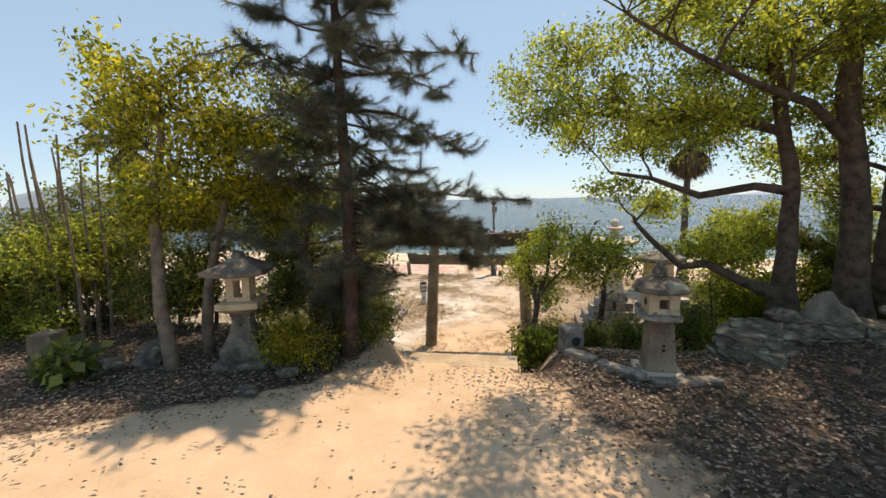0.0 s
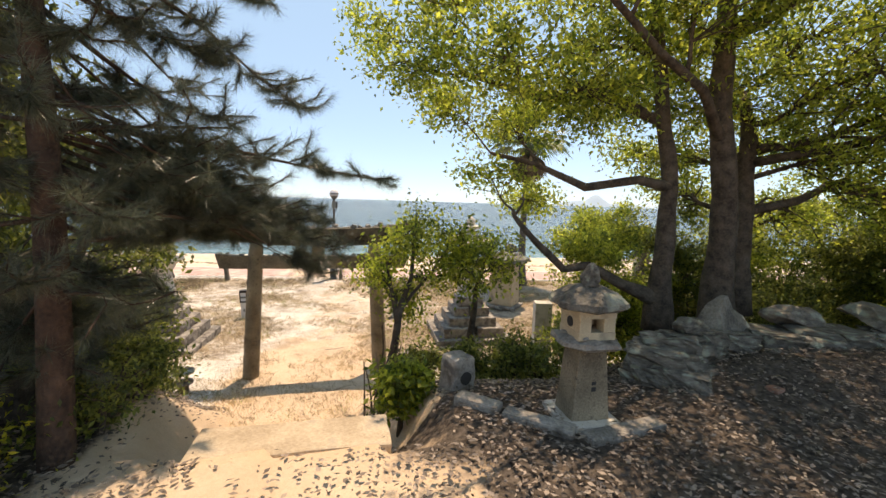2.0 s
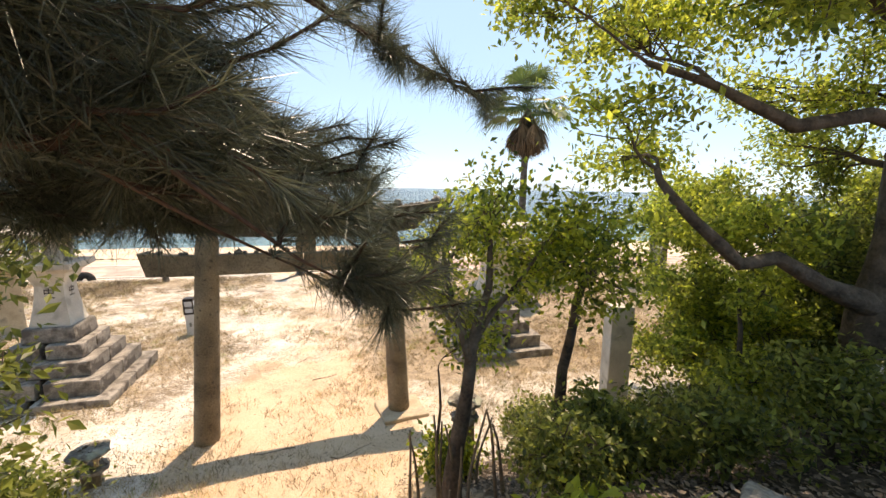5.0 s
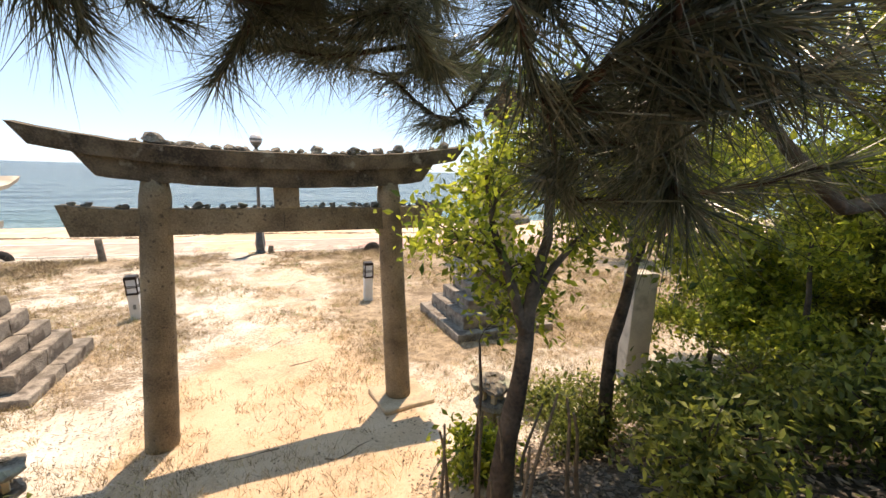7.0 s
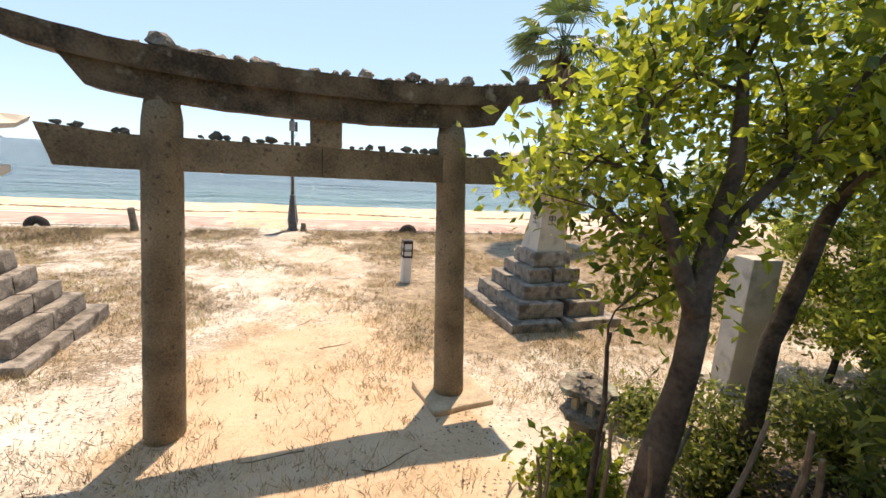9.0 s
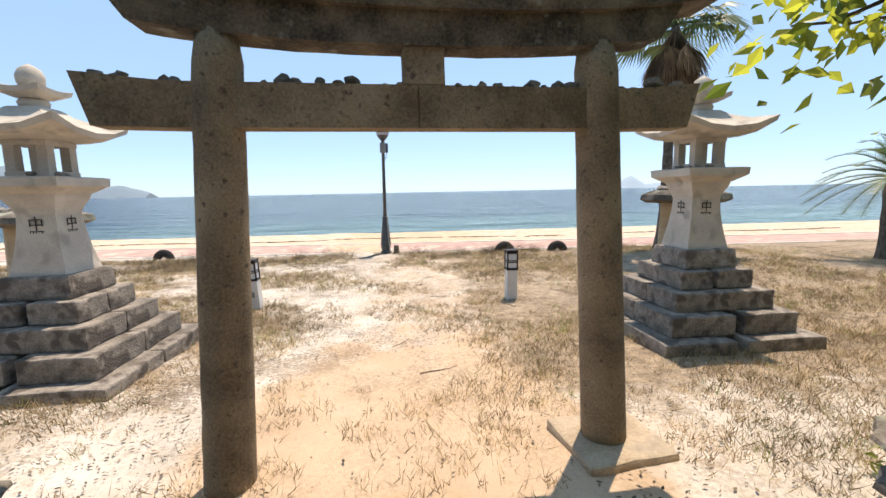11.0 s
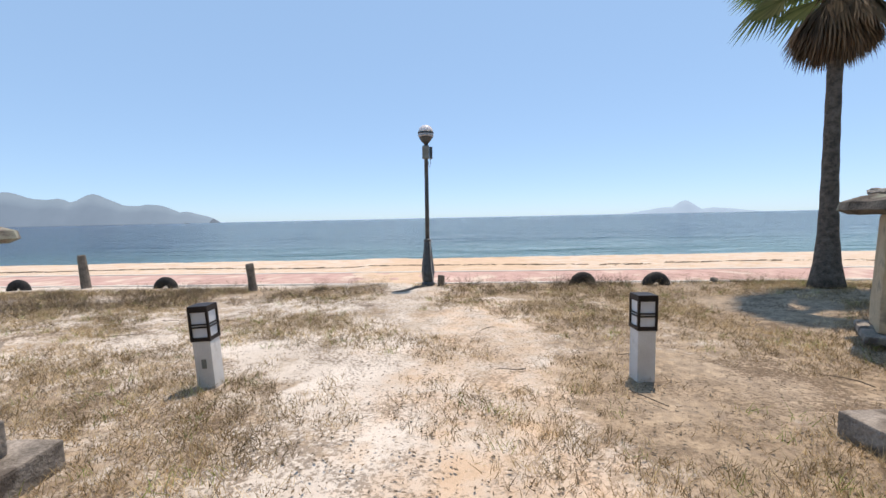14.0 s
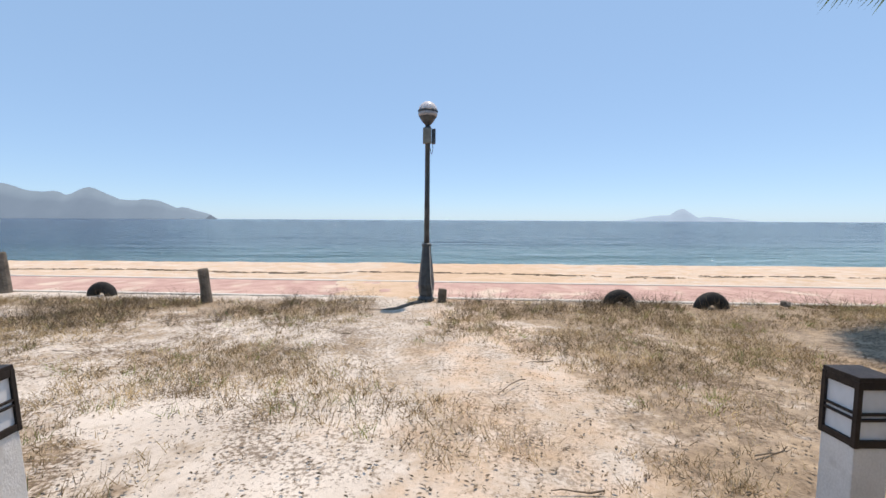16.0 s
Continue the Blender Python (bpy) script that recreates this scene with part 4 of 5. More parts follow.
def build_rocks():
    wall = thing("stone_wall", pose(0.2, 0.17, -0.04), "low dry wall of rough grey field stones", "stone wall")
    rnd = random.Random(21)
    line = [Vector((2.85, 4.62)), Vector((3.15, 4.28)), Vector((4.0, 4.42)), Vector((5.1, 4.15)), Vector((6.2, 3.6)), Vector((7.6, 3.0))]
    n = 0
    for course, z in enumerate((0.07, 0.185, 0.29, 0.37)):
        for a, b in zip(line, line[1:]):
            L, at = (b - a).length, rnd.uniform(0, 0.12)
            while at < L:
                w = rnd.uniform(0.22, 0.50)
                q = a.lerp(b, min(1, (at + w / 2) / L))
                d = (b - a).normalized()
                ob = part("stone", WALL_STONES[rnd.randrange(7)], ROCK, wall)
                back = 0.06 * course
                ob.matrix_basis = Matrix.LocRotScale(Vector((q.x - d.y * back + rnd.uniform(-0.03, 0.03), q.y + d.x * back + rnd.uniform(-0.03, 0.03), z + rnd.uniform(-0.02, 0.02))), Euler((rnd.uniform(-0.1, 0.1), rnd.uniform(-0.1, 0.1), math.atan2(d.y, d.x) + rnd.uniform(-0.25, 0.25))), (w * 1.02, rnd.uniform(0.28, 0.42), rnd.uniform(0.12, 0.18)))
                at += w * 0.9
                n += 1
    bx, by = site(3.98, 4.62)
    tagged(part("boulder", block(0.66, 0.40, 0.44, top=0.14, bevel=0.015, rough=0.05, cuts=3, seed=23), ROCK, None, at=pose(bx, by, 0.22, 4, -6, 15)), "large pointed grey rock on the wall", "rock")
    set_rock(3.45, 4.48, 0.44, 0.34, 0.28, 0.22, 40, 2, "pale rounded stone on the wall")
    set_rock(4.75, 4.45, 0.46, 0.60, 0.42, 0.30, 0, 3, "grey stone on the wall")
    set_rock(5.5, 4.2, 0.46, 0.65, 0.45, 0.30, 70, 4, "grey stone on the wall")
    set_rock(-2.75, 4.30, 0.13, 0.42, 0.30, 0.46, 20, 5, "upright grey rock beside a trunk")
    set_rock(-3.0, 4.05, 0.09, 0.34, 0.28, 0.26, 60, 6, "grey rock in fallen leaves")
    set_rock(-1.45, 3.62, 0.07, 0.22, 0.16, 0.10, 10, 0, "flat grey stone in the soil")
    set_rock(-1.25, 3.95, 0.09, 0.25, 0.2, 0.14, 80, 2, "flat grey stone in the soil")
    set_rock(4.3, 10.9, -1.45, 0.6, 0.5, 0.22, 30, 1, "flat rock on the sand")
    set_rock(6.75, 16.5, -1.45, 0.16, 0.14, 0.14, 30, 5, "small pale stone beside a tyre")


build_rocks()


# ---- plants ----
def leaf_soup(points, size, rng, droop=0.25, slim=0.5, sp=None):
    """A folded, pointed leaf at each point."""
    n = len(points)
    d = rng.normal(size=(n, 3)); d[:, 2] -= droop
    d /= np.linalg.norm(d, axis=1, keepdims=True)
    u = rng.normal(size=(n, 3)); u[:, 2] += 1.0
    w = np.cross(d, u); w /= np.linalg.norm(w, axis=1, keepdims=True) + 1e-9
    up = np.cross(w, d)
    L = size * rng.uniform(0.6, 1.25, size=(n, 1))
    base = points
    side = w * L * slim * 0.5
    midp = base + d * L * 0.45
    v = np.stack([base, midp + side + up * L * 0.10, base + d * L, midp - side + up * L * 0.10], 1).reshape(-1, 3)
    k = 4 * np.arange(n)[:, None]
    f = np.concatenate([k + np.array([[0, 2, 1]]), k + np.array([[0, 3, 2]])])
    sp = sp or Soup()
    sp.add(v, f)
    return sp


def bend(a, b, rnd, sag=0.0, wob=0.12, n=5):
    a, b = Vector(a), Vector(b)
    L = (b - a).length
    out = []
    off = Vector((rnd.gauss(0, 1), rnd.gauss(0, 1), rnd.gauss(0, 0.6))) * wob * L
    off2 = Vector((rnd.gauss(0, 1), rnd.gauss(0, 1), rnd.gauss(0, 0.6))) * wob * 0.5 * L
    for k in range(n + 1):
        t = k / n
        out.append(a.lerp(b, t) + off * math.sin(math.pi * t) + off2 * math.sin(2 * math.pi * t) + Vector((0, 0, -sag * L * math.sin(math.pi * t))))
    return out


def build_tree(name, label, category, trunks, crowns, leaf, bark, density, size, seed, twig=0.16, clear=0.0, slim=0.5, limbs=True, keep=None, flat=0.75):
    """trunks: lists of (x, y, z, radius); crowns: (x, y, z, radius). Limbs run from the nearest trunk point to each crown."""
    rnd, rng = random.Random(seed), np.random.default_rng(seed)
    trunks = [[(*site(x, y), z, r) for x, y, z, r in tr] for tr in trunks]
    crowns = [(*site(x, y), z, r) for x, y, z, r in crowns]
    x0, y0, z0, _ = trunks[0][0]
    t = thing(name, pose(x0, y0, z0), label, category)
    o = Vector((x0, y0, z0))
    nodes = []
    for tr in trunks:
        sp = Soup()
        pts, rad = [], []
        for (ax, ay, az, ar), (bx, by, bz, br) in zip(tr, tr[1:]):
            for k in range(5):
                u = k / 5
                p = Vector((ax, ay, az)).lerp(Vector((bx, by, bz)), u)
                p += Vector((noise.noise(p * 1.5), noise.noise(p * 1.5 + Vector((5, 5, 5))), 0)) * 0.05
                pts.append(p); rad.append(ar + (br - ar) * u)
        pts.append(Vector(tr[-1][:3])); rad.append(tr[-1][3])
        sp.tube([p - o for p in pts], [r * (1 + 0.10 * noise.noise(p * 4)) for p, r in zip(pts, rad)], 11)
        part("trunk", sp, bark, t, smooth=True)
        nodes += [(p, r) for p, r in zip(pts, rad)][3:]
    branch_sp, leaves = Soup(), []
    for cx, cy, cz, cr in crowns:
        c = Vector((cx, cy, cz))
        p, r = min(nodes, key=lambda q: (q[0] - c).length + 1.2 * max(0, q[0].z - c.z + 0.2))
        pts = bend(p, c, rnd, -0.05, 0.10)
        r0 = min(r * 0.6, 0.014 + 0.022 * (c - p).length)
        if limbs:
            limb = Soup()
            limb.tube([q - o for q in pts], [r0 * (1 - 0.75 * k / 5) for k in range(6)], 7)
            part("limb", limb, bark, t, smooth=True)
        n_twig = max(9, int(34 * cr))
        for k in range(n_twig):
            v = Vector((rnd.gauss(0, 1), rnd.gauss(0, 1), rnd.gauss(0, 0.75))).normalized() * cr * rnd.uniform(0.35, 1.12) ** 0.7
            v.z *= flat / 0.75
            start = pts[rnd.choice((2, 3, 4, 5, 5))]
            end = c + v
            w = bend(start, end, rnd, -0.03, 0.10, 4)
            branch_sp.tube([q - o for q in w], [r0 * 0.24 * (1 - 0.8 * j / 4) + 0.0022 for j in range(5)], 4, False)
            m = int(1.9 * density * cr ** 0.6 * rnd.uniform(0.5, 1.4))
            ts = rng.uniform(0.45, 1.05, m)
            seg = np.array([list(w[0]), list(w[1]), list(w[2]), list(w[3]), list(w[4])])
            idx = np.clip((ts * 4).astype(int), 0, 3)
            fr = (ts * 4 - idx)[:, None]
            leaves.append(seg[idx] * (1 - fr) + seg[idx + 1] * fr + rng.normal(size=(m, 3)) * twig * np.array([1, 1, 0.7]))
    tagged(part("branchwork", branch_sp, bark, t), kind="stuff")
    pts = np.concatenate(leaves)
    if keep is not None:
        pts = pts[keep(pts)]
    part("crown", leaf_soup(pts - np.array(o), size, rng, slim=slim), leaf, t)
    return t


def clear_of_walk(p, r=0.45):
    """Keeps leaves off the line that the walker takes."""
    y = np.clip(p[:, 1], -1, 12)
    x = np.interp(y, [0.5, 3.3, 4.9, 5.6, 6.4, 7.8, 9.2], [0.7, 0.47, 0.2, 0.2, 0.3, 0.46, 0.62])
    z = np.interp(y, [0.3, 3.2, 4.9, 5.6, 6.4, 7.8], [1.7, 1.39, 0.98, 0.71, 0.22, -0.14])
    return (p[:, 0] - x) ** 2 + np.maximum(np.abs(p[:, 2] - z) - 0.05, 0) ** 2 > r * r


# The high crowns with y below 4.3 are out of view, added as shade.
OAK = ((1.45, 6.25, 2.75, 0.55), (2.2, 5.6, 2.75, 0.7), (2.1, 6.9, 2.6, 0.6), (3.0, 5.6, 2.55, 0.8), (3.0, 6.9, 2.45, 0.7), (4.0, 6.5, 2.75, 0.9), (5.2, 6.0, 2.7, 1.0),
       (3.9, 4.9, 3.3, 0.9), (2.6, 5.1, 3.6, 0.8), (5.6, 4.5, 2.8, 0.9), (6.5, 5.6, 2.3, 1.0), (6.6, 4.2, 2.5, 0.9), (3.4, 6.1, 3.8, 1.0), (4.9, 5.2, 4.1, 1.1), (1.7, 6.1, 3.5, 0.7),
       (3.4, 3.8, 3.8, 0.9), (5.0, 3.4, 3.6, 1.0), (2.9, 3.5, 4.0, 0.5), (6.5, 2.8, 3.4, 1.0), (1.5, 4.2, 4.3, 0.6), (2.4, 3.8, 4.2, 0.7), (1.3, 3.4, 4.6, 0.5), (7.6, 5.0, 1.7, 1.0), (7.2, 6.6, 1.3, 0.9), (8.3, 3.8, 2.2, 1.1),
       (5.9, 7.0, 1.7, 0.8), (2.4, 6.5, 1.75, 0.4), (3.3, 7.3, 1.5, 0.5), (1.2, 6.9, 3.2, 0.5), (4.0, 3.0, 4.2, 0.9), (5.6, 2.0, 4.0, 0.9),
       # The first eleven here hang unseen overhead, added to darken the terrace.
       (3.6, 3.6, 5.3, 1.0), (5.0, 3.8, 5.3, 1.0), (4.2, 2.6, 5.4, 1.0), (2.8, 2.9, 5.3, 0.8), (6.2, 2.8, 5.2, 1.1), (4.3, 3.3, 4.7, 1.0), (3.3, 2.8, 4.7, 0.8), (5.5, 3.0, 4.7, 1.0), (4.7, 2.2, 4.7, 0.9), (6.3, 3.6, 4.5, 1.0), (7.2, 2.2, 4.3, 1.1), (3.6, 6.3, 3.2, 0.7), (4.8, 6.2, 3.3, 0.9), (5.9, 5.4, 3.4, 1.0), (5.0, 6.8, 2.1, 0.8), (6.2, 4.9, 2.0, 0.7))


def build_plants():
    build_tree("oak_tree", "spreading evergreen tree with several dark trunks and low limbs", "tree",
               [[(4.27, 5.70, 0.05, 0.19), (4.22, 5.68, 0.7, 0.105), (4.24, 5.68, 1.6, 0.088), (4.16, 5.74, 2.4, 0.078), (4.0, 5.8, 3.4, 0.07), (3.9, 5.8, 4.2, 0.03)],
                [(4.86, 5.38, 0.05, 0.21), (4.78, 5.38, 0.9, 0.14), (4.70, 5.42, 2.0, 0.12), (4.60, 5.45, 3.2, 0.10), (4.5, 5.4, 4.4, 0.05)],
                [(5.5, 5.75, 0.15, 0.17), (5.5, 5.8, 1.2, 0.13), (5.6, 5.9, 2.2, 0.10), (5.7, 6.1, 2.9, 0.05)],
                [(4.20, 5.68, 0.40, 0.10), (3.85, 5.85, 0.55, 0.062), (3.45, 6.0, 0.75, 0.052), (3.2, 6.1, 0.70, 0.044), (2.95, 6.25, 1.0, 0.04), (2.7, 6.4, 1.35, 0.025)],
                [(4.22, 5.66, 1.65, 0.06), (3.85, 5.75, 1.72, 0.045), (3.3, 5.9, 1.62, 0.045), (2.8, 6.1, 1.85, 0.03), (2.3, 6.2, 1.95, 0.018)],
                [(4.68, 5.42, 2.15, 0.06), (4.0, 5.1, 2.55, 0.045), (3.3, 4.9, 2.75, 0.036), (2.6, 4.7, 3.0, 0.025), (1.9, 4.5, 3.3, 0.015)],
                [(4.16, 5.74, 2.35, 0.06), (3.5, 5.9, 2.6, 0.05), (2.8, 6.1, 2.55, 0.04), (2.0, 6.3, 2.75, 0.02)]],
               OAK, OAKLEAF, BARK, 70, 0.064, 3, 0.11, keep=lambda p: clear_of_walk(p), flat=0.52)
    build_tree("young_tree", "thin tree with yellow-green leaves beside a stone lantern", "tree",
               [[(-2.5, 4.12, 0.0, 0.075), (-2.55, 4.15, 0.7, 0.058), (-2.62, 4.3, 1.4, 0.05), (-2.6, 4.4, 2.1, 0.04), (-2.5, 4.4, 2.9, 0.015)],
                [(-2.4, 4.6, 0.0, 0.06), (-2.35, 4.62, 0.8, 0.05), (-2.2, 4.8, 1.6, 0.035), (-2.1, 4.9, 2.3, 0.015)]],
               ((-3.1, 4.5, 2.3, 0.55), (-2.5, 4.5, 2.6, 0.5), (-2.05, 4.9, 2.3, 0.5), (-3.3, 4.8, 2.75, 0.35), (-2.75, 4.2, 2.9, 0.38), (-1.75, 5.1, 1.9, 0.5), (-2.45, 5.0, 1.75, 0.5), (-3.1, 5.0, 1.7, 0.5), (-1.9, 4.5, 2.45, 0.45), (-1.75, 4.7, 1.95, 0.42), (-2.25, 4.35, 2.05, 0.42), (-2.0, 4.5, 2.95, 0.4), (-2.6, 4.3, 1.55, 0.38)),
               YELLOWLEAF, BARKGREY, 70, 0.064, 4, 0.10)
    build_tree("dark_tree", "dense dark evergreen tree behind the lantern", "tree",
               [[(-1.7, 5.9, -0.5, 0.10), (-1.65, 5.8, 0.3, 0.08), (-1.75, 5.75, 1.0, 0.07), (-1.6, 5.8, 1.8, 0.05), (-1.5, 5.8, 2.4, 0.02)],
                [(-1.55, 5.6, -0.4, 0.06), (-1.3, 5.5, 0.4, 0.05), (-1.05, 5.4, 0.95, 0.035), (-0.9, 5.5, 1.3, 0.015)]],
               ((-1.3, 6.3, 1.0, 0.45), (-1.8, 6.3, 1.6, 0.6), (-2.3, 6.1, 1.1, 0.6), (-1.35, 5.7, 1.9, 0.5), (-1.9, 5.6, 2.4, 0.5), (-1.15, 6.9, 0.85, 0.28), (-1.4, 6.6, 0.3, 0.5), (-2.5, 6.4, 0.3, 0.5), (-1.05, 5.9, 0.2, 0.35), (-1.3, 5.15, 2.45, 0.5), (-1.6, 5.0, 2.95, 0.45), (-1.2, 5.3, 1.6, 0.4), (-2.0, 5.4, 1.5, 0.5), (-1.1, 5.6, 0.7, 0.4)),
               DARKLEAF, BARK, 74, 0.066, 5, 0.12, keep=lambda p: clear_of_walk(p))
    build_tree("camellia_shrub", "multi-stemmed shrub with bright glossy green leaves", "shrub",
               [[(1.28, 6.70, -1.45, 0.10), (1.32, 6.70, -0.9, 0.072), (1.37, 6.70, -0.5, 0.056), (1.41, 6.69, -0.15, 0.046), (1.45, 6.70, 0.1, 0.04), (1.58, 6.75, 0.5, 0.028), (1.62, 6.85, 0.95, 0.012)],
                [(1.43, 6.69, 0.02, 0.036), (1.40, 6.78, 0.28, 0.026), (1.36, 6.9, 0.55, 0.018), (1.34, 7.0, 0.85, 0.008)],
                [(1.45, 6.70, 0.10, 0.026), (1.62, 6.72, 0.35, 0.020), (1.82, 6.68, 0.6, 0.014), (2.0, 6.6, 0.9, 0.008)],
                [(2.40, 6.93, -1.5, 0.052), (2.42, 6.95, -0.3, 0.044), (2.46, 6.85, 0.3, 0.034), (2.6, 6.7, 0.9, 0.015)],
                [(1.30, 6.86, -1.3, 0.015), (1.27, 6.88, -0.75, 0.012), (1.29, 6.88, -0.4, 0.010), (1.28, 6.90, -0.1, 0.007)]],
               ((1.38, 7.03, 0.79, 0.26), (1.74, 7.16, 1.0, 0.33), (1.99, 6.82, 0.66, 0.39), (1.57, 6.74, 1.08, 0.29), (2.2, 6.57, 0.96, 0.44), (1.16, 6.97, 0.51, 0.18), (1.82, 7.53, 0.83, 0.3), (2.45, 6.99, 0.71, 0.4), (2.2, 6.4, 0.62, 0.35), (1.51, 6.99, 0.33, 0.26), (1.36, 7.32, 0.43, 0.23), (1.65, 7.07, 0.06, 0.21), (2.62, 6.74, 0.71, 0.4)),
               SHRUBLEAF, BARK, 74, 0.058, 6, 0.12, slim=0.52, keep=lambda p: clear_of_walk(p))
    def bush(x, y, h, r, leaf, size, seed, label, dens=70, slim=0.5, name="bush"):
        z = land1(*site(x, y))
        rnd = random.Random(seed)
        cr = [(x + rnd.uniform(-0.5, 0.5) * r, y + rnd.uniform(-0.5, 0.5) * r, z + h * rnd.uniform(0.15, 0.85), r * rnd.uniform(0.5, 0.75)) for _ in range(int(4 + 2.2 * h))]
        build_tree(name, label, "bush", [[(x, y, z - 0.05, 0.03), (x + 0.02, y, z + h * 0.3, 0.022), (x - 0.02, y + 0.02, z + h * 0.6, 0.012)]], cr, leaf, BARK, dens, size, seed, 0.07, slim=slim, limbs=False, keep=lambda p: clear_of_walk(p))
    small = "rounded bush with small dark green leaves"
    bush(-1.15, 4.28, 0.62, 0.42, YELLOWLEAF, 0.035, 31, "rounded olive-green bush beside the pine trunk", 130)
    bush(-0.72, 4.75, 0.4, 0.28, DARKLEAF, 0.04, 32, small, 90)
    bush(1.18, 5.15, 0.55, 0.30, SHRUBLEAF, 0.07, 33, "leafy green bush beside the broken stone post", 70)
    bush(1.5, 5.75, 0.42, 0.28, DARKLEAF, 0.045, 34, small)
    bush(2.35, 5.5, 0.5, 0.34, DARKLEAF, 0.05, 35, small)
    bush(3.0, 6.1, 0.42, 0.4, DARKLEAF, 0.05, 36, small)
    bush(2.05, 6.2, 0.6, 0.34, DARKLEAF, 0.06, 37, small)
    bush(2.95, 5.3, 0.8, 0.4, DARKLEAF, 0.05, 38, "dark bush behind the stone lantern")
    bush(2.75, 7.7, 0.4, 0.3, DARKLEAF, 0.06, 39, small)
    bush(1.45, 7.1, 0.42, 0.28, SHRUBLEAF, 0.06, 40, "low leafy plant at the edge of the path")
    bush(3.5, 7.0, 0.4, 0.4, DARKLEAF, 0.055, 41, small)
    bush(5.5, 7.4, 1.0, 0.8, OAKLEAF, 0.06, 42, small)
    bush(-3.3, 5.4, 1.0, 0.7, DARKLEAF, 0.05, 43, small)
    bush(-4.2, 5.2, 1.3, 0.8, OAKLEAF, 0.05, 44, "tall feathery green bush at the edge of the clearing", 90)
    bush(-5.3, 4.9, 1.5, 0.9, OAKLEAF, 0.05, 45, "tall feathery green bush at the edge of the clearing", 90)
    bush(-6.4, 4.6, 1.4, 0.9, DARKLEAF, 0.05, 46, small, 90)
    bush(-4.6, 6.3, 1.3, 0.9, DARKLEAF, 0.05, 47, small)
    bush(-7.6, 5.2, 1.6, 1.0, DARKLEAF, 0.06, 48, small, 90)
    bush(-3.25, 3.85, 0.28, 0.2, DARKLEAF, 0.12, 49, "low plant with broad green leaves", 30, 0.8, "broadleaf_plant")
    bush(-1.15, 6.0, 1.0, 0.42, DARKLEAF, 0.06, 50, small)
    bush(-1.5, 7.5, 0.6, 0.4, DARKLEAF, 0.06, 51, small)
    bush(-0.75, 5.45, 0.5, 0.25, DARKLEAF, 0.045, 55, "dark leafy bush beside the steps", 110)
    bush(2.5, 6.3, 0.4, 0.32, DARKLEAF, 0.05, 57, small, 90)
    bush(2.35, 7.05, 0.5, 0.32, DARKLEAF, 0.045, 58, "dark undergrowth below the glossy shrub", 90)
    bush(2.8, 6.7, 0.4, 0.34, DARKLEAF, 0.05, 59, "dark undergrowth below the glossy shrub", 90)
    bush(7.0, 4.6, 1.2, 0.9, OAKLEAF, 0.06, 52, small)
    bush(8.6, 5.6, 1.6, 1.0, DARKLEAF, 0.06, 53, small)
    bush(6.2, 5.6, 0.9, 0.7, DARKLEAF, 0.06, 54, small)
    for k, (x, y, hh, r) in enumerate(((-3.0, 5.7, 2.0, 0.8), (-2.3, 6.6, 2.7, 0.8), (-4.5, 5.6, 2.0, 0.9), (-5.8, 5.5, 2.2, 1.0), (-1.75, 7.0, 2.2, 0.5), (-7.2, 5.0, 2.3, 1.0))):
        bush(x, y, hh, r, DARKLEAF, 0.06, 80 + k, "dense dark green thicket behind the lantern", 80)
    thicket = "dense tall thicket of dark green leaves behind the trees"
    for k, (x, y, hh, r) in enumerate(((6.0, 6.9, 3.0, 1.0), (7.4, 7.2, 3.2, 1.1), (8.8, 6.5, 3.2, 1.2), (5.1, 7.6, 3.0, 0.9), (9.6, 4.6, 2.8, 1.2), (7.9, 5.4, 2.2, 1.0), (4.4, 6.9, 2.7, 0.75), (3.75, 6.35, 2.1, 0.5), (6.6, 6.1, 1.6, 0.8), (9.2, 3.0, 2.6, 1.1))):
        bush(x, y, hh, r, OAKLEAF if k in (1, 3, 6, 7) else DARKLEAF, 0.06, 60 + k, thicket, 90)


build_plants()


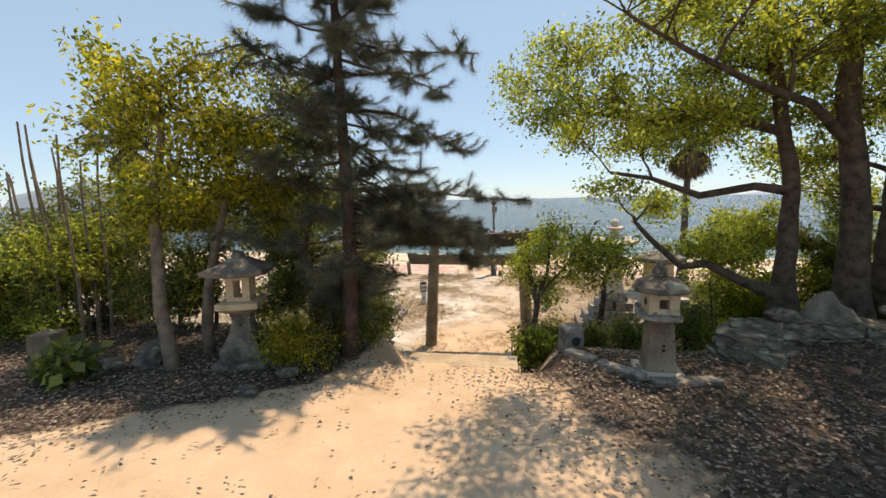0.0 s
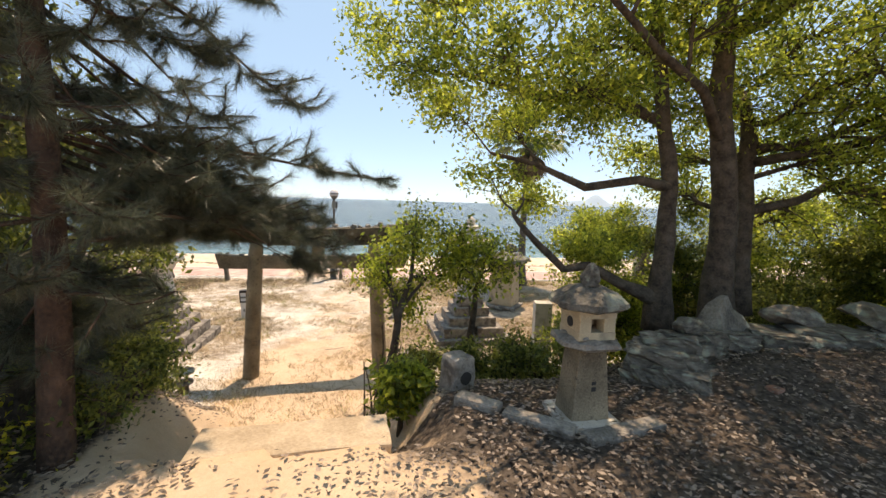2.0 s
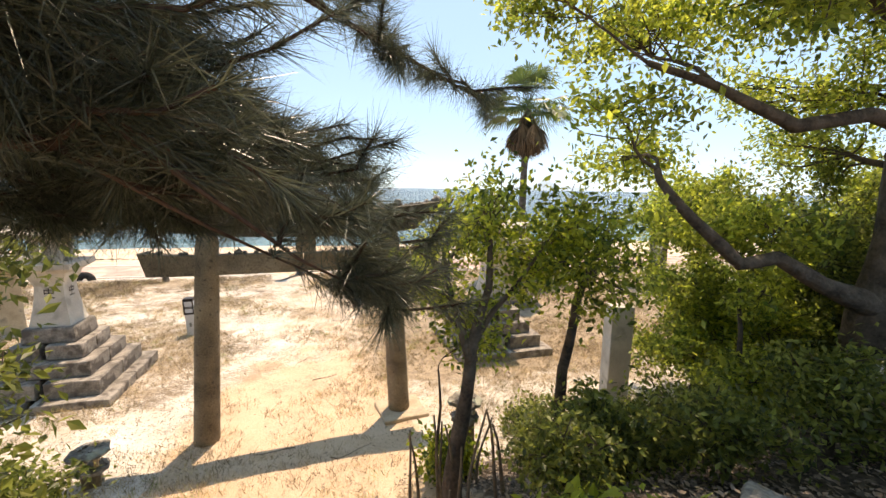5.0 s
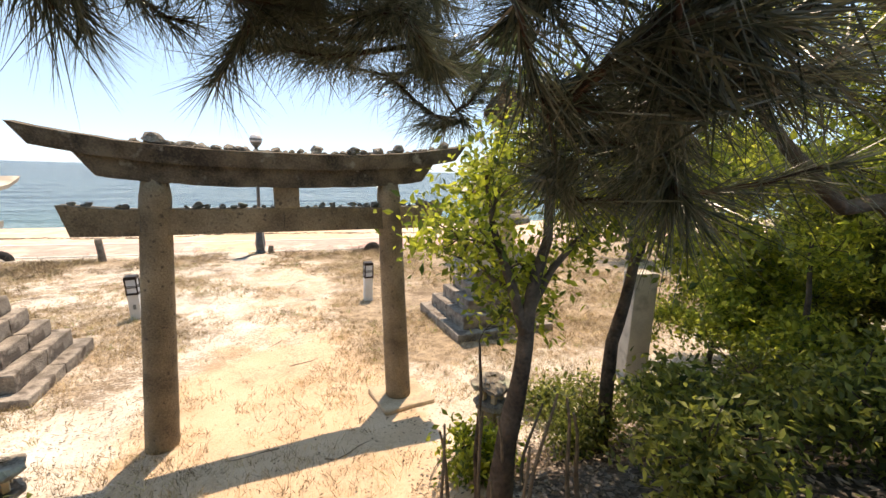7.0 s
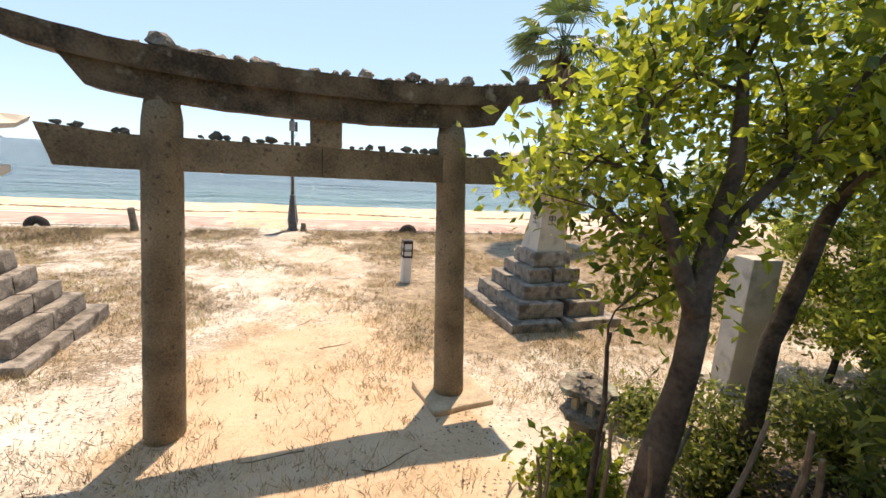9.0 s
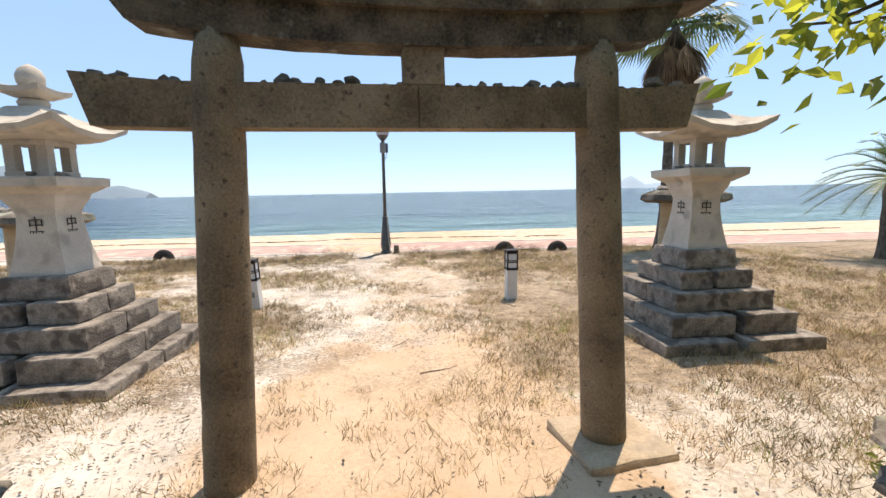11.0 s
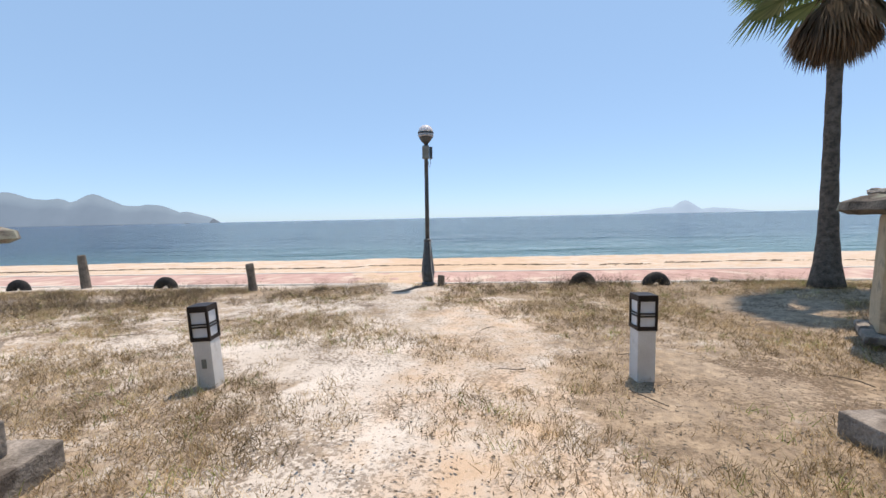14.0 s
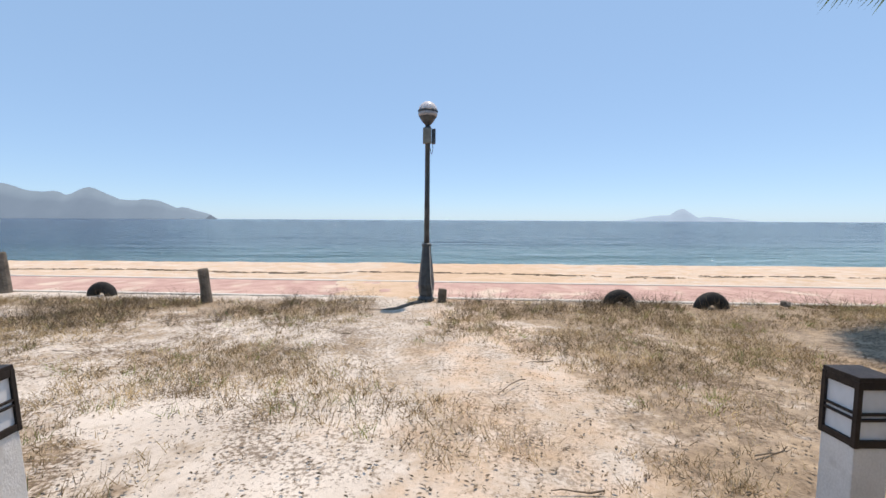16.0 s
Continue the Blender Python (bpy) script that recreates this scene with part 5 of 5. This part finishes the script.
def build_pine():
    rnd, rng = random.Random(9), np.random.default_rng(9)
    base = Vector((-0.60, 4.58, 0.0))
    t = thing("pine_tree", pose(*base), "tall dark pine with long needles and drooping boughs over the steps", "pine tree")
    trunk = [base + Vector((0.03 * math.sin(z * 1.3), 0.12 * z / 5, z)) for z in [-0.15 + 0.35 * k for k in range(17)]]
    sp = Soup()
    sp.tube([p - base for p in trunk], [0.082 - 0.068 * k / 16 for k in range(17)], 12)
    part("trunk", sp, BARKPINE, t, smooth=True)
    twigs, tufts = Soup(), []
    def bough(a, pts_end, r, spread, n):
        pts = bend(a, pts_end, rnd, 0.03, 0.06, 7)
        limb = Soup()
        limb.tube([p - base for p in pts], [r * (1 - 0.8 * k / 7) for k in range(8)], 7)
        part("bough", limb, BARKPINE, t, smooth=True)
        for k in range(n):
            u = rnd.uniform(0.3, 1.0)
            i = min(6, int(u * 7))
            s = pts[i].lerp(pts[i + 1], u * 7 - i)
            e = s + Vector((rnd.gauss(0, 1), rnd.gauss(0, 1), rnd.gauss(0.1, 0.45))) * spread
            if not clear_of_walk(np.array([list(e)]), 0.36)[0]:
                continue
            w = bend(s, e, rnd, 0.06, 0.08, 3)
            twigs.tube([p - base for p in w], [0.007, 0.006, 0.005, 0.004], 4, False)
            for j in range(1, 4):
                tufts.append((w[j], (w[j] - w[j - 1]).normalized()))
        tufts.append((pts[-1], (pts[-1] - pts[-2]).normalized()))
        tufts.append((pts[-2], (pts[-1] - pts[-2]).normalized()))
    for (x, y, z), h, r, sp_, n in (((1.17, 6.09, 1.66), 1.75, 0.030, 0.16, 34), ((0.76, 5.62, 0.98), 2.2, 0.012, 0.13, 14), ((0.55, 5.60, 0.86), 2.1, 0.012, 0.15, 26), ((0.70, 6.18, 1.05), 1.4, 0.02, 0.14, 20), ((0.25, 6.15, 1.30), 1.6, 0.022, 0.17, 26),
                                    ((0.10, 5.75, 1.62), 1.9, 0.024, 0.18, 20), ((-0.10, 5.6, 2.05), 2.3, 0.024, 0.18, 12), ((0.45, 6.6, 2.38), 2.5, 0.026, 0.17, 30), ((-0.5, 6.1, 2.35), 2.6, 0.022, 0.18, 10),
                                    ((-0.25, 5.2, 1.6), 1.7, 0.02, 0.16, 10), ((0.05, 5.35, 1.42), 1.55, 0.02, 0.16, 12), ((0.0, 5.9, 1.22), 1.3, 0.02, 0.14, 18), ((0.25, 5.6, 2.9), 3.0, 0.024, 0.18, 16), ((0.55, 5.3, 3.3), 3.2, 0.024, 0.18, 16),
                                    ((0.45, 5.34, 1.06), 1.9, 0.014, 0.11, 18), ((0.54, 5.44, 0.93), 1.75, 0.012, 0.11, 40), ((0.68, 6.34, 1.26), 1.7, 0.018, 0.13, 22), ((-0.14, 6.20, 1.30), 1.6, 0.018, 0.15, 44), ((0.16, 6.00, 1.26), 1.7, 0.018, 0.15, 46),
                                    ((0.42, 5.84, 1.26), 1.8, 0.016, 0.13, 34), ((0.39, 6.24, 1.18), 1.5, 0.016, 0.13, 30), ((-0.20, 5.45, 1.22), 1.5, 0.018, 0.15, 18),
                                    ((-0.75, 4.95, 0.70), 1.0, 0.016, 0.14, 13), ((-0.72, 5.25, 0.85), 1.1, 0.016, 0.14, 15), ((-0.75, 4.85, 0.42), 0.7, 0.014, 0.13, 14), ((-1.05, 4.75, 0.60), 0.9, 0.014, 0.15, 22), ((-0.80, 5.50, 0.60), 0.9, 0.014, 0.15, 18)):
        a = base + Vector((0.0, 0.12 * h / 5, h))
        bough(a, Vector((x + 0.15, y + 0.08, z - 0.06)), r * 0.72, sp_, int(n * 1.25))
    for k in range(50):
        z = 0.9 + 4.6 * k / 49
        ang = k * 2.4
        L = 1.08 - 0.14 * z 
        L *= rnd.uniform(0.5, 1.35)
        d = Vector((math.cos(ang), math.sin(ang), rnd.uniform(-0.15, 0.25)))
        if d.x > 0.2 and d.y < 0.3 and z < 2.6:
            L *= 0.55
        a = base + Vector((0, 0.12 * z / 5, z))
        bough(a, a + d * L, 0.014, 0.16, (9 if d.x > 0 and z < 3.0 else 18) if d.y < 0.4 else 25)
    P = np.array([list(p - base) for p, d in tufts])
    D = np.array([list(d) for p, d in tufts])
    m = 84
    n = len(P) * m
    P, D = np.repeat(P, m, 0), np.repeat(D, m, 0)
    back = rng.uniform(-0.09, 0.02, (n, 1))
    side = rng.normal(size=(n, 3))
    d = D * rng.uniform(0.25, 1.1, (n, 1)) + 0.62 * side / np.linalg.norm(side, axis=1, keepdims=True) + np.array([0, 0, -0.20])
    d /= np.linalg.norm(d, axis=1, keepdims=True)
    b = P + D * back
    L = rng.uniform(0.08, 0.145, (n, 1))
    w = np.cross(d, rng.normal(size=(n, 3))); w *= 0.0013 / np.linalg.norm(w, axis=1, keepdims=True)
    keep = clear_of_walk(b + d * L + np.array(base), 0.25)
    b, d, L, w = b[keep], d[keep], L[keep], w[keep]
    n = len(b)
    ndl = Soup()
    k = 3 * np.arange(n)[:, None]
    ndl.add(np.stack([b - w, b + w, b + d * L + np.array([0, 0, -0.006])], 1).reshape(-1, 3), k + np.array([[0, 1, 2]]))
    tagged(part("twig_work", twigs, BARKPINE, t), kind="stuff")
    part("needles", ndl, NEEDLE, t)


build_pine()


def fan_leaf(sp, origin, direction, length, fold, rnd, stalk=0.5, blades=22):
    """A fan palm leaf: a stalk and narrow split blades, drooping at the tips."""
    d = Vector(direction).normalized()
    side = d.cross(Vector((0, 0, 1)))
    side = side.normalized() if side.length > 0.1 else Vector((1, 0, 0))
    up = side.cross(d)
    hub = Vector(origin) + d * stalk
    sp.tube([Vector(origin), hub], [0.018, 0.011], 4, False)
    for k in range(blades):
        a = (k / (blades - 1) - 0.5) * fold
        q = (d * math.cos(a) + side * math.sin(a)).normalized()
        L = length * (1 - 0.22 * abs(a) / max(fold, 0.1)) * rnd.uniform(0.85, 1.05)
        w = up.cross(q) * L * 0.030 + up * L * 0.012
        mid = hub + q * L * 0.55 + Vector((0, 0, -0.04 * L))
        tip = hub + q * L * 0.92 + Vector((0, 0, -0.32 * L))
        sp.add([tuple(hub), tuple(mid - w), tuple(mid + w), tuple(tip)], [(0, 1, 2), (1, 3, 2)])


def build_fan_palm(x, y, z, height, seed, label, lean=(0.1, 0.1), crown=1.0):
    rnd = random.Random(seed)
    t = thing("fan_palm", pose(x, y, z), label, "palm tree")
    sp = Soup()
    n = 22
    sp.tube([(lean[0] * (k / n) ** 2, lean[1] * (k / n), height * k / n) for k in range(n + 1)], [0.115 + 0.15 * math.exp(-9 * k / n) + 0.006 * (k % 2) - 0.03 * k / n for k in range(n + 1)], 14)
    part("trunk", sp, PALMBARK, t, smooth=True)
    top = Vector((lean[0], lean[1], height))
    green, dead = Soup(), Soup()
    for k in range(34):
        a, e = k * 2.4, rnd.uniform(-0.35, 1.3)
        fan_leaf(green, top + Vector((0, 0, 0.05)), (math.cos(a) * math.cos(e), math.sin(a) * math.cos(e), math.sin(e)), 0.72 * crown, 2.7, rnd, 0.55 * crown)
    for k in range(64):
        a, e = k * 2.4, rnd.uniform(-1.55, -0.95)
        fan_leaf(dead, top + Vector((0, 0, -0.02)), (math.cos(a) * math.cos(e), math.sin(a) * math.cos(e), math.sin(e)), 0.62 * crown, 1.7, rnd, 0.42 * crown, 20)
    part("fronds", green, FROND, t)
    part("dead_fronds", dead, DEADFROND, t, "hanging brown dead fronds")


build_fan_palm(7.62, 15.05, land1(7.62, 15.05) - 0.05, 5.05, 2, "tall fan palm with a skirt of dead brown fronds", crown=1.3)
build_fan_palm(-8.0, 10.3, -1.5, 4.8, 3, "fan palm beyond the bushes", crown=0.9)


def build_date_palm():
    x, y = 10.2, 12.3
    rnd = random.Random(4)
    t = thing("date_palm", pose(x, y, land1(x, y) - 0.05), "short date palm with long feathery fronds", "palm tree")
    sp = Soup()
    sp.tube([(0, 0, 0.26 * k) for k in range(7)], [0.26, 0.23, 0.22, 0.23, 0.22, 0.24, 0.2], 12)
    part("trunk", sp, PALMBARK, t)
    fr = Soup()
    for k in range(44):
        a, e = k * 2.4, rnd.uniform(0.0, 1.35)
        L = rnd.uniform(1.3, 1.9)
        d = Vector((math.cos(a), math.sin(a), 0))
        pts = [Vector((0, 0, 1.55)) + d * (L * u * math.cos(e)) + Vector((0, 0, L * (u * math.sin(e) - 0.55 * u * u))) for u in [j / 8 for j in range(9)]]
        fr.tube(pts, [0.016 - 0.0015 * j for j in range(9)], 4, False)
        s = d.cross(Vector((0, 0, 1)))
        for j in range(30):
            u = 0.15 + 0.83 * j / 30
            i = min(7, int(u * 8))
            p = pts[i].lerp(pts[i + 1], u * 8 - i)
            ax = (pts[i + 1] - pts[i]).normalized()
            for sg in (-1, 1):
                q = (s * sg + ax * 0.7 + Vector((0, 0, 0.15))).normalized() * 0.30 * (1.1 - 0.6 * u)
                fr.add([tuple(p - ax * 0.012), tuple(p + ax * 0.012), tuple(p + q)], [(0, 1, 2)])
    part("fronds", fr, FROND, t)


build_date_palm()


def build_cycad():
    x, y = -1.02, 5.15
    rnd = random.Random(6)
    z = land1(x, y)
    t = thing("cycad", pose(x, y, z), "cycad with arching feathery fronds under the pine", "cycad")
    sp = Soup()
    sp.tube([(0, 0, -0.05), (0, 0, 0.15), (0, 0, 0.3)], [0.10, 0.11, 0.07], 9)
    part("trunk", sp, BARK, t)
    fr = Soup()
    for k in range(26):
        a, e, L = k * 2.4, rnd.uniform(0.2, 1.2), rnd.uniform(0.55, 0.8)
        d = Vector((math.cos(a), math.sin(a), 0))
        s = d.cross(Vector((0, 0, 1)))
        pts = [Vector((0, 0, 0.3)) + d * (L * u * math.cos(e)) + Vector((0, 0, L * (u * math.sin(e) - 0.5 * u * u))) for u in [j / 6 for j in range(7)]]
        fr.tube(pts, [0.007] * 7, 4, False)
        for j in range(24):
            u = 0.12 + 0.86 * j / 24
            i = min(5, int(u * 6))
            p = pts[i].lerp(pts[i + 1], u * 6 - i)
            ax = (pts[i + 1] - pts[i]).normalized()
            for sg in (-1, 1):
                q = (s * sg + ax * 0.5 + Vector((0, 0, 0.3))).normalized() * 0.11
                fr.add([tuple(p - ax * 0.006), tuple(p + ax * 0.006), tuple(p + q)], [(0, 1, 2)])
    part("fronds", fr, DARKLEAF, t)


build_cycad()


def build_stalks():
    rnd = random.Random(14)
    for k in range(11):
        x, y = -3.75 - 0.10 * k + rnd.uniform(-0.08, 0.08), 5.0 + rnd.uniform(-0.3, 0.4)
        z = land1(x, y)
        h = rnd.uniform(1.9, 2.6)
        sp = Soup()
        lean = rnd.uniform(-0.25, 0.12)
        sp.tube([(lean * (u / 6) ** 2, 0.03 * math.sin(u), h * u / 6) for u in range(7)], [0.022 - 0.002 * u for u in range(7)], 6)
        t = tagged(part("tall_stalk", sp, BARKGREY, None, at=pose(x, y, z - 0.02)), "tall bare grey-green plant stalk", "plant stalk", "stalks above the bushes")
    for k in range(12):
        x, y = rnd.uniform(1.25, 1.75), rnd.uniform(6.3, 7.3)
        z = land1(x, y)
        h = rnd.uniform(0.45, 0.8)
        lean = rnd.uniform(-0.12, 0.12)
        sp = Soup()
        sp.tube([(lean * (u / 5) ** 2, 0.02 * math.sin(u), h * u / 5) for u in range(6)], [0.014 - 0.0015 * u for u in range(6)], 6)
        tagged(part("cut_stem", sp, BARKGREY, None, at=pose(x, y, z - 0.02)), "bare grey stem of a cut-back shrub", "plant stem", "bare stems by the path")


build_stalks()


# ---- loose ground cover ----
def build_cover():
    rng = np.random.default_rng(17)
    # fallen leaves on the terrace and the bank
    n = 80000
    x, y = rng.uniform(-5.5, 6.0, n), rng.uniform(1.0, 7.6, n)
    s = y + 0.165 * (x - 0.6)
    left = (y - 3.15) - 0.55 * (x + 1.8)
    right = (x - 0.75) + 0.55 * (y - 3.0) - 0.2
    prob = np.where(s < 4.3, np.maximum(smooth(-0.5, 0.5, left) * (x < 0.1), smooth(-0.7, 1.2, right - 0.25)), smooth(0.8, 1.2, np.abs(x - 0.55)))
    prob = np.maximum(prob, 0.035)
    prob = np.where((s > 4.3) & (np.abs(x - 0.55) < 0.9), 0.03, prob)
    ok = rng.uniform(size=n) < prob
    x, y = x[ok], y[ok]
    z = land(x, y) + 0.022
    sp = leaf_soup(np.stack([x, y, z], 1), 0.044, rng, slim=0.55)
    v = sp.v[0].reshape(-1, 4, 3)
    v[:, :, 2] = z[:, None] + (v[:, :, 2] - z[:, None]) * 0.28 + 0.006
    tagged(part("fallen_leaves", sp, DEADLEAF, None), "dry brown fallen leaves strewn over the ground", "fallen leaves", kind="stuff")
    # dry grass on the flat
    def grass(name, count, region, mat, h, label, blades=11, spread=0.05):
        gx, gy = rng.uniform(region[0], region[1], count), rng.uniform(region[2], region[3], count)
        s = gy + 0.165 * (gx - 0.6)
        mid = np.abs(gx - (0.45 + 0.13 * (gy - 8.0)))
        patch = np.array([1.3 * noise.noise(Vector((a * 0.8, b * 0.8, 2.2))) + 0.6 * noise.noise(Vector((a * 3, b * 3, 7))) for a, b in zip(gx, gy)])
        pr = np.clip(0.30 + 1.2 * patch + 0.25 * smooth(0.5, 1.5, mid) - 0.45 * (1 - smooth(0.3, 0.9, mid)) * (s < 11.5), 0, 1) * smooth(6.9, 7.3, s) * (1 - smooth(17.7, 18.1, s))
        ok = rng.uniform(size=count) < pr
        gx, gy = np.repeat(gx[ok], blades), np.repeat(gy[ok], blades)
        m = len(gx)
        bx, by = gx + rng.normal(size=m) * spread, gy + rng.normal(size=m) * spread
        b = np.stack([bx, by, land(bx, by) + 0.004], 1)
        d = rng.normal(size=(m, 3)) * 0.55; d[:, 2] = 1
        L = h * rng.uniform(0.3, 1.2, (m, 1)) ** 1.2
        w = np.cross(d, rng.normal(size=(m, 3))); w *= 0.0022 / np.linalg.norm(w, axis=1, keepdims=True)
        g = Soup()
        g.add(np.stack([b - w, b + w, b + d * L], 1).reshape(-1, 3), 3 * np.arange(m)[:, None] + np.array([[0, 1, 2]]))
        tagged(part(name, g, mat, None), label, "grass", kind="stuff")
    grass("dry_grass", 20000, (-8, 10, 7, 19), STRAW, 0.075, "sparse tufts of dry straw-coloured grass")
    grass("brown_grass", 66000, (-7.5, 9, 7, 19), BROWNGRASS, 0.062, "short brown withered grass in the sand", 6, 0.022)
    grass("green_grass", 1500, (-8, 10, 7, 19), GREENGRASS, 0.10, "scattered green grass tufts", 14, 0.04)
    grass("tall_dry_grass", 900, (-7, 9, 16.4, 18.2), SCRAP, 0.26, "taller dry grass along the promenade", 20, 0.07)
    # scraps of bark and twigs on the sand
    n = 46000
    x, y = rng.uniform(-7, 9, n), rng.uniform(7, 18, n)
    open_ground = (np.abs(x - (0.45 + 0.13 * (y - 8.0))) > 0.9) | (y > 10.5) | (rng.uniform(size=n) < 0.15)
    x, y = x[open_ground], y[open_ground]
    z = land(x, y) + 0.02
    sp = leaf_soup(np.stack([x, y, z], 1), 0.034, rng, slim=0.45)
    v = sp.v[0].reshape(-1, 4, 3)
    v[:, :, 2] = z[:, None] + (v[:, :, 2] - z[:, None]) * 0.2
    tagged(part("plant_debris", sp, SCRAP, None), "small dark scraps of dry leaf and bark on the sand", "debris", kind="stuff")
    rnd = random.Random(30)
    for k in range(26):
        x, y, a, L = rnd.uniform(-3, 4.5), rnd.uniform(7.5, 16), rnd.uniform(0, 6.3), rnd.uniform(0.08, 0.22)
        sp = Soup()
        d = Vector((math.cos(a), math.sin(a), 0))
        q = Vector((x, y, land1(x, y) + 0.025))
        sp.tube(bend(q - d * L, q + d * L, rnd, 0, 0.05, 4), [0.005, 0.005, 0.004, 0.004, 0.002], 5)
        tagged(part("fallen_twig", sp, BARKGREY, None), "thin dry twig lying on the sand", "twig", "twigs on the sand")


build_cover()


def build_boat():
    t = thing("motor_boat", pose(-760, 1700, -1.7, 0, 0, 0), "small white motor boat far out on the water", "boat")
    part("hull", loft([[(-7, -1.5, 0), (-7, 1.5, 0), (-7, 1.7, 1.6), (-7, -1.7, 1.6)], [(3, -1.5, 0), (3, 1.5, 0), (3, 1.7, 1.8), (3, -1.7, 1.8)], [(8, -0.1, 0.6), (8, 0.1, 0.6), (8.5, 0.1, 2.2), (8.5, -0.1, 2.2)]]), KERB, t)
    part("cabin", block(5, 2.2, 2.2, top=0.8, bevel=0.2), STEEL, t, at=pose(-0.5, 0, 1.6))
    part("wake", block(26, 3.0, 0.7, bevel=0.2, rough=0.3, cuts=4), WHITEPLATE, t, "white wake", at=pose(-21, 0, -0.1))


build_boat()
